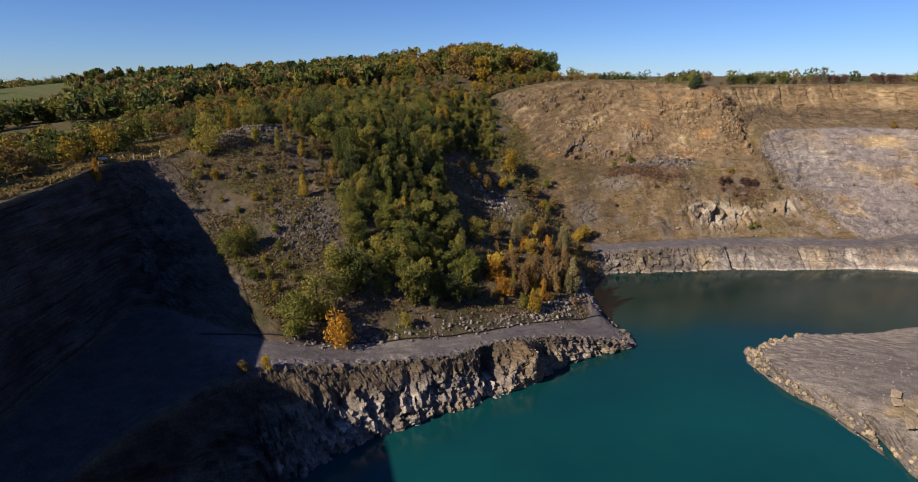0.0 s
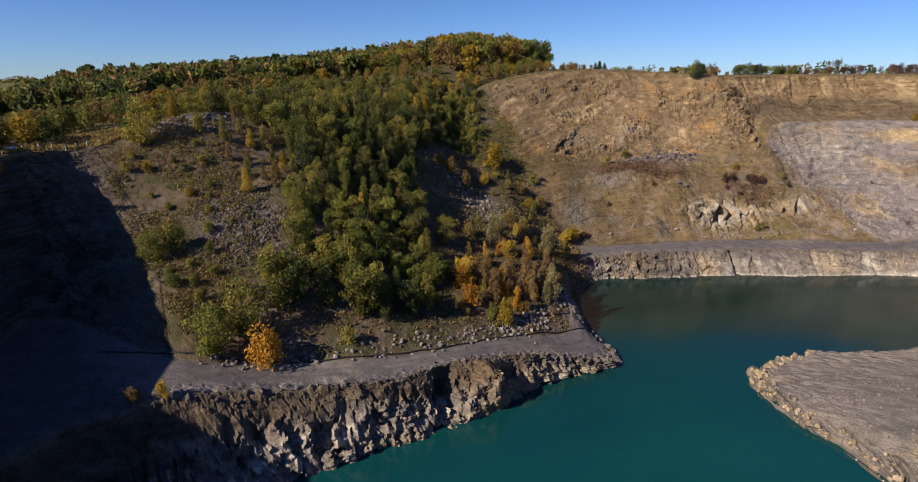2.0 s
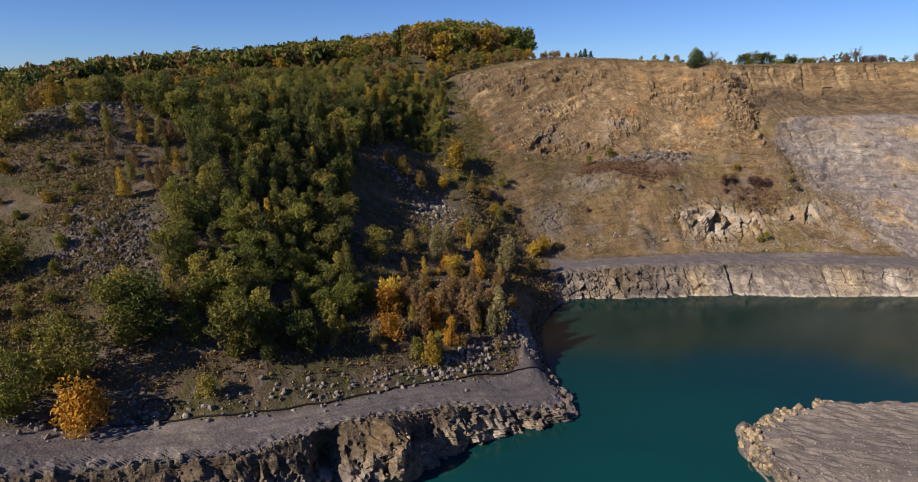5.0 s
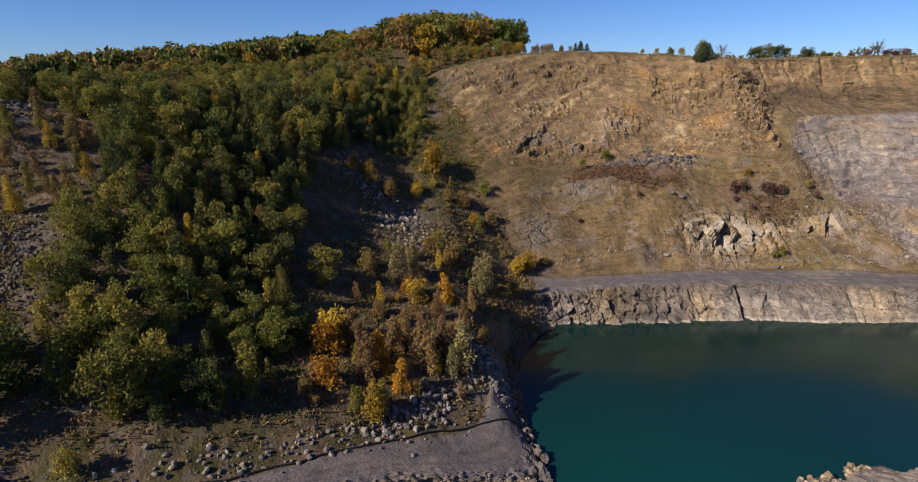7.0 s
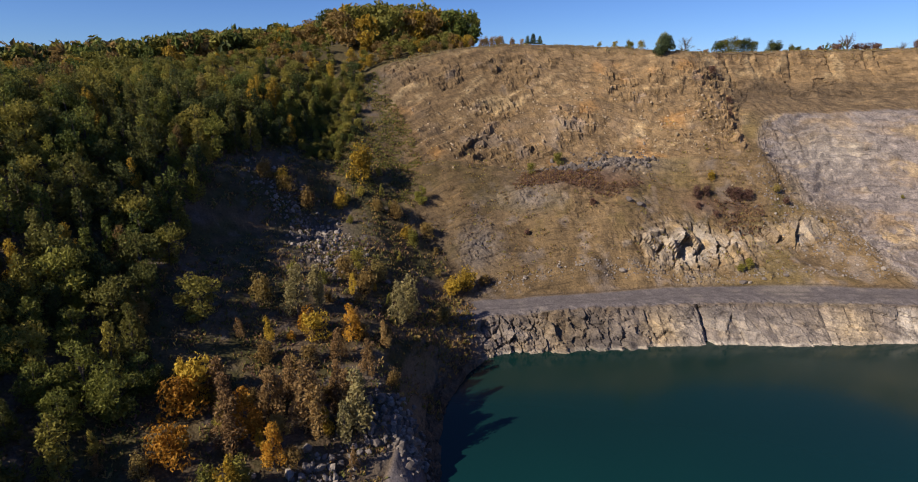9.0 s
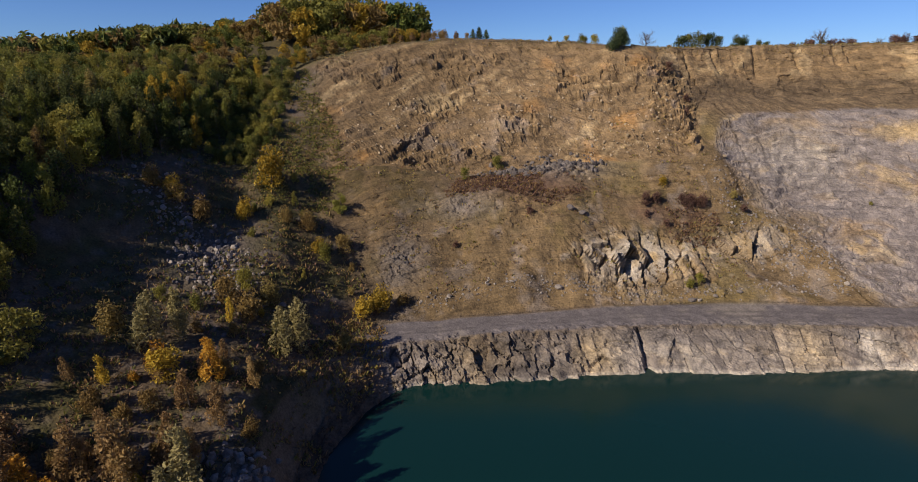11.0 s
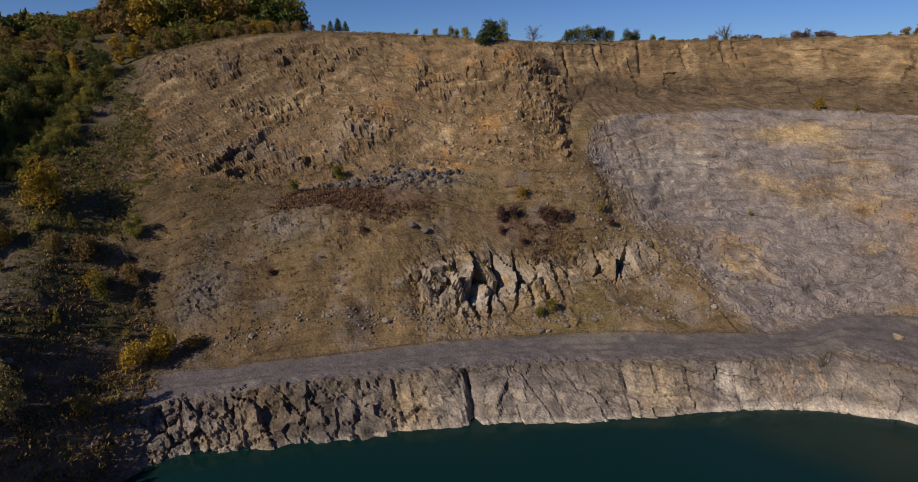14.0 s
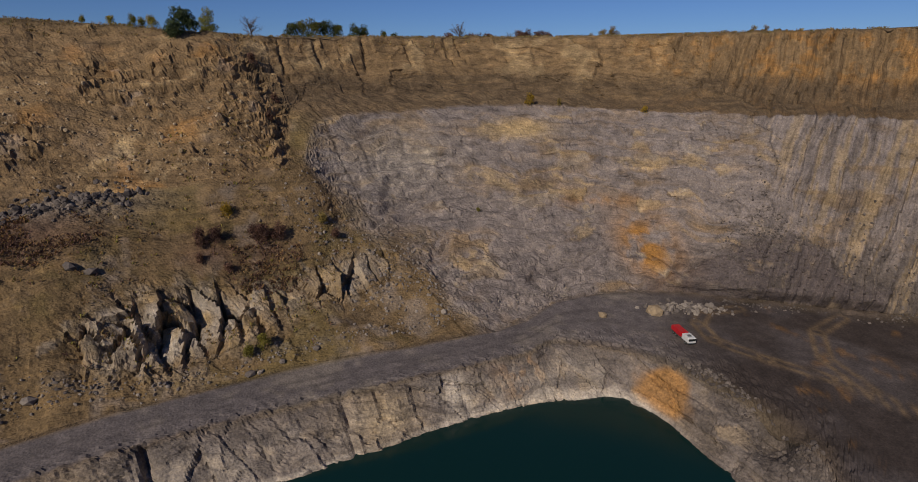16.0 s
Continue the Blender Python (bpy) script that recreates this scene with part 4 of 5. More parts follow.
def leaves(lobes, count, size, up=0.0):
    """Leaf clumps as small bent cards on the shells of lobes (centre, radii). Returns vertices and quads."""
    c = np.array([l[0] for l in lobes])
    r = np.array([l[1] for l in lobes])
    w = (r[:, 0] * r[:, 2]) ** 1.0
    pick = RNG.choice(len(lobes), count, p=w / w.sum())
    d = RNG.normal(size=(count, 3))
    d /= np.linalg.norm(d, axis=1, keepdims=True)
    shell = np.minimum(RNG.uniform(0.3, 1.1, (count, 1)) ** 0.6 + np.abs(RNG.normal(size=(count, 1))) * 0.10, 1.45)
    pos = c[pick] + d * r[pick] * shell
    nrm = d * 0.8 + RNG.normal(size=(count, 3)) * 0.75 + np.array([0, 0, up])
    nrm /= np.linalg.norm(nrm, axis=1, keepdims=True)
    a = np.cross(nrm, np.cross(nrm, RNG.normal(size=(count, 3)) + d * 0.4 + np.array([0, 0, 1.3])))
    a /= np.linalg.norm(a, axis=1, keepdims=True)
    b = np.cross(nrm, a)
    s = size * RNG.uniform(0.5, 1.35, (count, 1))
    a, b = a * s * 1.2, b * s * RNG.uniform(0.4, 0.75, (count, 1))
    bend = nrm * s * 0.35
    v = np.stack([pos - a, pos - b * 0.9 + bend, pos + a, pos + b + bend * 0.5], 1).reshape(-1, 3)
    f = np.arange(count * 4).reshape(-1, 4)
    return v, f


def crown_lobes(shape, seed):
    g = np.random.default_rng(seed)
    lobes, limbs = [], []
    if shape == "round":
        for i in range(19):
            a, h = g.uniform(0, 6.28), g.uniform(0.13, 0.90)
            reach = 0.30 * math.sin(math.pi * min(1, (h - 0.02) / 1.0)) * g.uniform(0.4, 1.1)
            p = (math.cos(a) * reach, math.sin(a) * reach, h)
            q = g.uniform(0.09, 0.17)
            lobes.append((p, (q, q, q * 0.85)))
            limbs.append(p)
    elif shape == "upright":
        for i in range(14):
            h = 0.16 + 0.75 * (i + g.uniform(0, 1)) / 14
            a = g.uniform(0, 6.28)
            reach = 0.20 * (1.05 - h) ** 0.6 * g.uniform(0.3, 1.0)
            p = (math.cos(a) * reach, math.sin(a) * reach, h)
            q = g.uniform(0.065, 0.11) * (1.25 - 0.6 * h)
            lobes.append((p, (q, q, q * 1.7)))
            limbs.append(p)
    elif shape == "shrub":
        for i in range(13):
            a, h = g.uniform(0, 6.28), g.uniform(0.12, 0.75)
            reach = 0.42 * g.uniform(0.1, 1.0) * (1.1 - h)
            p = (math.cos(a) * reach, math.sin(a) * reach, h)
            q = g.uniform(0.15, 0.24)
            lobes.append((p, (q, q, q)))
            limbs.append(p)
    else:
        for i in range(26):
            h = 0.10 + 0.86 * i / 26
            a = i * 2.4 + g.uniform(0, 0.6)
            reach = 0.33 * (1.02 - h) ** 0.8
            p = (math.cos(a) * reach * 0.6, math.sin(a) * reach * 0.6, h)
            lobes.append((p, (0.05 + reach * 0.55, 0.05 + reach * 0.55, 0.06)))
            limbs.append(p)
    return lobes, limbs


SHAPES = {"round": (2400, 0.024), "upright": (1500, 0.022), "shrub": (1150, 0.038), "pine": (1500, 0.032)}
BUILT = {}


def tree_meshes(shape, variant):
    key = (shape, variant)
    if key not in BUILT:
        lobes, limbs = crown_lobes(shape, 100 + variant * 7 + len(shape))
        count, size = SHAPES[shape]
        v, f = leaves(lobes, count, size)
        pieces = [tube([(0, 0, -0.03), (0.008, 0.004, 0.3), (-0.006, 0.01, 0.62), (0, 0, 0.9)], [0.022, 0.016, 0.010, 0.003])]
        for p in limbs[::2]:
            z0 = max(0.04, p[2] * 0.55)
            pieces.append(tube([(0, 0, z0), (p[0] * 0.5, p[1] * 0.5, z0 + (p[2] - z0) * 0.6), p], [0.009, 0.006, 0.002], 4))
        BUILT[key] = (v, f, joined(pieces))
    return BUILT[key]


PROTO = {}
TREE_WORDS = {
    "green": "leafy green tree with a dense crown", "olive": "olive green tree turning yellow in autumn",
    "yellow": "golden yellow autumn shrub on stony ground", "orange": "bright orange autumn tree with full leaves",
    "brown": "brown half bare sapling with thin upright twigs", "willow": "pale grey green upright willow",
    "dark": "dark green tree in the shaded grove", "pine": "dark green bushy pine at the rim",
    "purple": "purplish brown bramble bush on the slope", "rust": "rust brown autumn bush among stones",
}


def tree(shape, colour, x, y, h, z=None):
    variant = int(RNG.integers(0, 3))
    key = (shape, colour, variant)
    z = on_ground(x, y) if z is None else z
    m = pose(x, y, z - 0.05, RNG.normal() * 3, RNG.normal() * 3, RNG.uniform(0, 360)) @ Matrix.Diagonal((h * RNG.uniform(0.88, 1.15), h * RNG.uniform(0.88, 1.15), h, 1))
    if key in PROTO:
        ob = PROTO[key].copy()
        scene.collection.objects.link(ob)
        for c in PROTO[key].children:
            d = c.copy()
            scene.collection.objects.link(d)
            d.parent = ob
        ob.matrix_basis = m
        return ob
    v, f, wood = tree_meshes(shape, variant)
    bush = shape == "shrub"
    ob = new("shrub" if bush else "pine_tree" if shape == "pine" else "tree")
    ob.matrix_basis = m
    tagged(ob, TREE_WORDS[colour], "shrub" if bush else "tree", group=("shrubs" if bush else "trees") + " of the quarry", kind="thing")
    part("stem" if bush else "trunk", mesh_from("trunk", wood[0], wood[1], MAT_BARK), ob)
    part("crown", mesh_from("crown", v, f, LEAF[colour]), ob)
    PROTO[key] = ob
    return ob


# trees that stand out, one by one: x, y, height
def stand(shape, colour, *places):
    for x, y, h in places:
        tree(shape, colour, x, y, h)


stand("round", "green", (-40, 120.5, 12), (-28, 139, 13.5), (-9, 144, 11), (-12, 161, 11), (2, 162, 7), (-92, 189, 12), (42.2, 254.2, 6.2), (-64, 144, 8))
stand("round", "olive", (-36.5, 128.5, 14), (-31, 137, 14), (-13, 141, 12.5), (-18.5, 150.5, 12), (-24, 151.5, 10), (-34.5, 144, 10), (-32.5, 155.5, 10), (-83, 179, 14), (6.6, 183.5, 9.5), (-33, 179, 9))
stand("round", "dark", (-3, 145.5, 9), (-8, 198.5, 8), (-17, 170, 10))
stand("shrub", "orange", (-30.5, 122, 10.5), (12, 165, 7.6), (14, 156.5, 7.2), (24.8, 190, 6))
stand("upright", "orange", (22.5, 163, 10), (32.8, 189.8, 8.3), (27, 160, 8), (-98, 145, 7.5))
stand("shrub", "yellow", (22.6, 153.3, 7), (12, 169.5, 8), (26, 188.5, 6.5), (56, 231.3, 7.5), (52.5, 226.8, 6.5), (24, 253.5, 12), (20.6, 243.5, 7), (5.8, 238, 6.5), (-41.8, 104.1, 3.6), (39, 241.5, 5.2), (134.8, 266.2, 3.6), (223.5, 282.8, 3.8), (248.3, 260.7, 2.3))
stand("upright", "yellow", (-49.8, 170.5, 7.5), (-22.5, 228, 8), (-11.4, 207, 6), (23, 155, 7), (30, 205.5, 5.5))
stand("upright", "brown", (20, 161, 10.5), (15.5, 169, 9), (29.7, 169, 12), (31.5, 167, 10), (37.2, 181.5, 8), (18, 166, 9), (26, 172, 9), (33, 174, 8), (24, 168, 10), (35.5, 172, 9))
stand("upright", "willow", (37.6, 169.2, 12), (40.5, 203.5, 10.5), (43, 209, 12), (21.5, 193.5, 11.5), (24.5, 198.5, 10), (36, 167, 8))
stand("shrub", "olive", (-14.3, 130.2, 4.6), (19.8, 154.1, 5), (28.9, 217.3, 5.5), (40.6, 240, 5.5), (-69.9, 186.8, 6.5), (-60.3, 147.5, 8), (76.4, 266, 4), (86.5, 274, 4.5), (134.4, 240.2, 3.2), (137.5, 241.3, 3.5), (198, 267.3, 1.6))
stand("shrub", "rust", (-45.9, 101.4, 3.4), (1.6, 237.4, 6), (6.8, 237, 6), (27.4, 211.4, 6.5), (32.9, 210, 7), (-1.6, 178.5, 6.5), (13.1, 195.7, 6.5), (12, 237.5, 6.5), (33.8, 217, 6), (29.5, 244.8, 5), (34.4, 246, 6.2), (50, 214, 5), (44.7, 246, 5.6), (61, 233, 4), (34.6, 248.6, 4.5), (230.3, 277, 2.4), (155, 264.8, 3))
stand("shrub", "purple", (128.5, 261.5, 4.6), (131.5, 262, 4.0), (141.5, 261.5, 5.0), (144.5, 262, 4.6), (139.5, 262.5, 3.8), (133, 256.5, 2.4), (157.6, 262, 2.8), (94.4, 254, 2.4), (74, 247.7, 2.4), (128, 258, 2.4), (148, 288, 3), (151, 296, 3), (147, 304, 3.5))
stand("shrub", "pine", (129.4, 309.0, 7.0), (131.6, 310.2, 7.5), (132.5, 311.5, 6.0))


def inside(x, y, poly):
    ok = False
    for (x0, y0), (x1, y1) in zip(poly, poly[1:] + poly[:1]):
        if (y0 > y) != (y1 > y) and x < (x1 - x0) * (y - y0) / (y1 - y0) + x0:
            ok = not ok
    return ok


TAKEN = []


def scatter(poly, count, gap, choices, hs, tries=30):
    """Plants of the given kinds inside an outline, no nearer to each other than gap."""
    xs, ys = [p[0] for p in poly], [p[1] for p in poly]
    kinds, weights = [c[:2] for c in choices], np.array([c[2] for c in choices], float)
    done = 0
    for _ in range(count * tries):
        if done >= count:
            break
        x, y = RNG.uniform(min(xs), max(xs)), RNG.uniform(min(ys), max(ys))
        if not inside(x, y, poly) or any((x - a) ** 2 + (y - b) ** 2 < gap * gap for a, b in TAKEN):
            continue
        TAKEN.append((x, y))
        shape, colour = kinds[RNG.choice(len(kinds), p=weights / weights.sum())]
        tree(shape, colour, x, y, RNG.uniform(*hs) * (0.62 if shape == "shrub" else 1.0))
        done += 1


scatter([(-19, 136), (-30, 150), (-36, 168), (6, 168), (4, 152), (-4, 140)], 30, 4.6,
        [("round", "olive", 3), ("round", "green", 3), ("upright", "green", 2), ("upright", "olive", 1), ("upright", "dark", 1), ("upright", "yellow", 0.5)], (7.0, 11.0))
GROVE = [(-36, 168), (-33, 180), (-46, 192), (-62, 208), (-42, 232), (-20, 262), (-2, 286), (8, 288), (4, 262), (-8, 238), (-6, 214), (-2, 196), (-2, 178), (6, 168)]
scatter(GROVE, 165, 3.9, [("upright", "dark", 4), ("round", "dark", 2.5), ("round", "green", 2.5), ("upright", "green", 3), ("round", "olive", 1.4), ("upright", "olive", 1.2), ("upright", "yellow", 0.8), ("upright", "rust", 0.8)], (8.0, 12.0))
scatter([(-78, 190), (-60, 208), (-40, 236), (-18, 266), (4, 292), (16, 308), (8, 318), (-14, 300), (-40, 270), (-64, 240), (-90, 205)], 80, 4.4,
        [("round", "olive", 3), ("shrub", "olive", 2), ("round", "green", 1.2), ("shrub", "rust", 1.2), ("upright", "yellow", 0.7), ("round", "dark", 0.8)], (6.5, 10.0))
scatter([(-60, 178), (-45, 172), (-36, 182), (-48, 196), (-64, 200)], 16, 3.6, [("upright", "rust", 2), ("upright", "olive", 2), ("upright", "yellow", 1), ("upright", "brown", 2)], (5, 8.5))
scatter([(-88, 172), (-62, 140), (-50, 128), (-42, 124), (-46, 146), (-52, 168), (-66, 184)], 26, 4.0, [("shrub", "olive", 4), ("shrub", "green", 2), ("shrub", "rust", 1.5), ("shrub", "yellow", 0.7)], (3.2, 6.5))
scatter([(4, 150), (20, 150), (40, 164), (42, 180), (40, 204), (22, 200), (8, 180), (4, 165)], 36, 3.0, [("shrub", "rust", 3), ("upright", "brown", 3), ("shrub", "orange", 1), ("upright", "olive", 1), ("upright", "yellow", 1)], (3.5, 7.5))
scatter([(10, 205), (46, 205), (52, 228), (44, 250), (30, 262), (14, 282), (10, 270), (20, 246), (22, 224)], 14, 3.6, [("shrub", "rust", 3), ("shrub", "olive", 2), ("upright", "olive", 1), ("shrub", "yellow", 1)], (3.0, 6.0))
scatter([(-6, 262), (15, 258), (20, 268), (19, 300), (13, 312), (2, 316), (0, 290)], 95, 2.1, [("shrub", "green", 2), ("shrub", "olive", 3), ("shrub", "dark", 2), ("round", "olive", 0.5)], (4.0, 7.5))
# wood on the hill behind the rim
def wood(name, label, areas):
    """A closed wood: many crowns and trunks in one mesh; areas: outline, count, gap, heights."""
    kinds = ["olive", "rust", "green", "dark", "yellow"]
    vs, fs, mi, n = [], [], [], 0
    for poly, count, gap, hs in areas:
        xs, ys = [p[0] for p in poly], [p[1] for p in poly]
        done = 0
        for _ in range(count * 30):
            if done >= count:
                break
            x, y = RNG.uniform(min(xs), max(xs)), RNG.uniform(min(ys), max(ys))
            if not inside(x, y, poly) or any((x - a) ** 2 + (y - b) ** 2 < gap * gap for a, b in TAKEN):
                continue
            TAKEN.append((x, y))
            done += 1
            h = RNG.uniform(*hs)
            lobes, _l = crown_lobes("round", int(RNG.integers(0, 10000)))
            v, f = leaves(lobes, 620, 0.046)
            wv, wf = tube([(0, 0, -0.03), (0, 0, 0.3), (0, 0, 0.7)], [0.022, 0.016, 0.004], 4)
            at = np.array([x, y, on_ground(x, y)])
            vs += [v * h * np.array([1.15, 1.15, 1]) + at, np.array(wv) * h + at]
            fs += [f + n, np.array(wf) + n + len(v)]
            mi += [np.full(len(f), RNG.choice(5, p=[0.50, 0.28, 0.07, 0.02, 0.13])), np.full(len(wf), 5)]
            n += len(v) + len(wv)
    me = mesh_from(name, np.concatenate(vs), np.concatenate(fs), [LEAF[k] for k in kinds] + [MAT_BARK], False, None, np.concatenate(mi))
    tagged(new(name, me), label, "woods", kind="stuff")


wood("wood", "autumn deciduous wood on the hill behind the rim", [
    ([(2, 338), (20, 338), (36, 344), (56, 350), (62, 366), (46, 414), (-10, 428), (-10, 372)], 75, 6.4, (14.0, 17.5)),
    ([(-10, 372), (-10, 428), (-95, 425), (-80, 388), (-30, 374)], 60, 6.2, (11.0, 14.0)),
    ([(-22, 322), (0, 332), (-2, 338), (-30, 374), (-80, 388), (-110, 350), (-50, 300)], 90, 4.6, (4.0, 6.0)),
    ([(-14, 302), (4, 306), (20, 318), (44, 322), (60, 330), (58, 350), (36, 343), (20, 337), (2, 325), (-22, 320)], 60, 4.0, (4.0, 7.0)),
    ([(-112, 205), (-92, 222), (-70, 252), (-50, 290), (-70, 345), (-130, 330), (-150, 260), (-150, 200)], 120, 6.0, (6.5, 10.0))])
wood("wood", "brown autumn wood along the top of the cliff", [
    ([(-106, 60), (-107, 140), (-112, 200), (-150, 215), (-185, 170), (-180, 60)], 190, 4.6, (7.5, 11.0))])
scatter([(-50, 252), (-30, 262), (-8, 288), (4, 306), (-4, 322), (-30, 320), (-60, 290)], 60, 3.4, [("round", "olive", 3), ("shrub", "olive", 2), ("round", "green", 2), ("shrub", "rust", 1), ("round", "dark", 1)], (5.0, 8.0))
scatter([(-103, 90), (-104, 150), (-99, 172), (-101, 178), (-108, 160), (-107, 90)], 26, 2.6, [("shrub", "rust", 2), ("shrub", "brown", 2), ("shrub", "olive", 1)], (2.0, 4.0))
# rim vegetation against the sky
stand("shrub", "brown", (66, 320, 3.6), (70, 320.5, 4.0), (74, 319.5, 3.2), (62, 319.5, 3.2), (58, 320, 3.6), (78, 320, 2.6), (54, 320, 3.0), (50, 319.5, 2.6))
stand("shrub", "rust", (64, 322, 4.2), (68, 323, 4.2), (46, 322, 4), (40, 321, 4.5))
stand("pine", "pine", (80, 320, 3.6), (82.5, 321, 4.4), (85, 320, 3.4))
stand("shrub", "olive", (108, 317, 2.4), (114, 318, 2.8), (119, 317, 3.6), (124, 316, 3.8), (121, 320, 3.2))
stand("round", "green", (138.5, 334, 9.0),)
stand("shrub", "brown", (163, 350, 3.2), (205, 380, 3.5), (262, 388, 5))
stand("shrub", "dark", (164, 341, 6.0), (168, 342, 6.8), (172, 341, 7.0), (176, 342, 6.8), (180, 343, 6.2), (185, 337, 5.2), (189, 339, 5.6), (198, 345, 4.4), (204, 350, 4.2))
stand("shrub", "purple", (253, 384, 7.0), (259, 386, 6.6), (265, 388, 7.0), (270, 366, 7.4), (274, 366, 7.8), (279, 365, 7.6), (284, 364, 6.8), (240, 380, 7.0), (233, 380, 5.5), (226, 380, 5.0))
stand("round", "rust", (303, 342, 7), (300, 345, 6), (296, 348, 4.5), (339, 299, 5.5), (342, 296, 5.5))


def bare_tree(x, y, h):
    """A leafless tree: trunk, limbs and fans of twigs."""
    ob = new("bare_tree")
    ob.matrix_basis = pose(x, y, on_ground(x, y) - 0.1)
    g = np.random.default_rng(int(x))
    limbs, twigs = [], []
    limbs.append(tube([(0, 0, 0), (0.1, 0, h * 0.3), (0, 0.1, h * 0.55)], [h * 0.03, h * 0.024, h * 0.015], 6))
    for i in range(16):
        a, e = g.uniform(0, 6.28), g.uniform(0.35, 1.35)
        base = (0, 0, h * g.uniform(0.22, 0.5))
        ln = h * g.uniform(0.3, 0.5)
        tip = (math.cos(a) * math.cos(e) * ln, math.sin(a) * math.cos(e) * ln, base[2] + math.sin(e) * ln)
        limbs.append(tube([base, tuple((p * 0.45 + q * 0.55) for p, q in zip(base, tip)), tip], [h * 0.011, h * 0.007, h * 0.003], 4))
        for j in range(22):
            w = g.uniform(0.3, 1.0)
            s = tuple(p * (1 - w) + q * w for p, q in zip(base, tip))
            d = g.normal(size=3) + np.array([0, 0, 0.7]) + np.array([math.cos(a), math.sin(a), 0]) * 0.5
            d = d / np.linalg.norm(d) * h * g.uniform(0.08, 0.17)
            twigs.append(tube([s, tuple(np.array(s) + d)], [h * 0.0035, h * 0.0012], 3))
    v, f = joined(limbs)
    part("trunk", mesh_from("trunk", v, f, MAT_BARK), ob)
    v, f = joined(twigs)
    part("twigs", mesh_from("twigs", v, f, MAT_BARK), ob)
    return tagged(ob, "leafless tree with fine twigs behind the rim", "tree", group="bare trees")


bare_tree(247.5, 383, 12.5)
bare_tree(151.4, 344, 9.0)
bare_tree(270, 376, 7)


def distant_woods():
    """Woods on the far land, crowns of large leaf clumps."""
    g = np.random.default_rng(5)
    vs, fs, mi, n = [], [], [], 0
    tries = 0
    count = 0
    while count < 1150 and tries < 20000:
        tries += 1
        a = g.uniform(math.radians(86), math.radians(196))
        r = 60 * (1 + 11 * g.uniform(0, 1) ** 1.5)
        x, y = -60 + math.cos(a) * r * 1.5, 300 + math.sin(a) * r * 1.1
        if x > -60 and y < 420:
            continue
        if 400 < math.hypot(x, y) < 1050 and 34.5 < math.degrees(math.atan2(-x, y)) < 39.8:
            continue
        if x > -130 and y < 345:
            continue
        if value_noise(np.array([[x / 130, y / 130, 0.5]]), 200)[0] < -0.22 and r > 200:
            continue
        z = on_ground(x, y)
        h = g.uniform(10, 15)
        lobes = [((x + g.normal() * 2.2, y + g.normal() * 2.2, z + h * g.uniform(0.3, 0.8)), (g.uniform(2.2, 3.6),) * 3) for _ in range(5)]
        v, f = leaves(lobes, 90, 1.5 + r / 600)
        vs.append(v)
        fs.append(f + n)
        mi.append(np.full(len(f), g.choice(4, p=[0.35, 0.25, 0.2, 0.2])))
        n += len(v)
        count += 1
    for i in range(220):
        a, r = math.radians(g.uniform(22, 48)), g.uniform(1080, 1700)
        x, y = -math.sin(a) * r, math.cos(a) * r
        h = g.uniform(12, 22)
        z = on_ground(x, y)
        lobes = [((x + g.normal() * 9, y + g.normal() * 9, z + h * g.uniform(0.1, 0.75)), (g.uniform(5, 8),) * 3) for _ in range(5)]
        v, f = leaves(lobes, 170, 2.0)
        vs.append(v)
        fs.append(f + n)
        mi.append(np.full(len(f), g.choice(4, p=[0.25, 0.35, 0.25, 0.15])))
        n += len(v)
    for i in range(150):
        x = 60 + 1000 * g.uniform()
        y = 700 - 0.35 * x + g.normal() * 40
        h = g.uniform(7, 13)
        z = on_ground(x, y)
        lobes = [((x + g.normal() * 4, y + g.normal() * 3, z + h * g.uniform(0.15, 0.75)), (g.uniform(2.5, 4.5),) * 3) for _ in range(5)]
        v, f = leaves(lobes, 110, 1.2)
        vs.append(v)
        fs.append(f + n)
        mi.append(np.full(len(f), g.choice(4, p=[0.25, 0.35, 0.25, 0.15])))
        n += len(v)
    me = mesh_from("distant_woods", np.concatenate(vs), np.concatenate(fs), [LEAF["olive"], LEAF["dark"], LEAF["rust"], LEAF["green"]], False, None, np.concatenate(mi))
    tagged(new("distant_woods", me), "autumn woods on the hills behind the quarry", "woods", kind="stuff")


distant_woods()


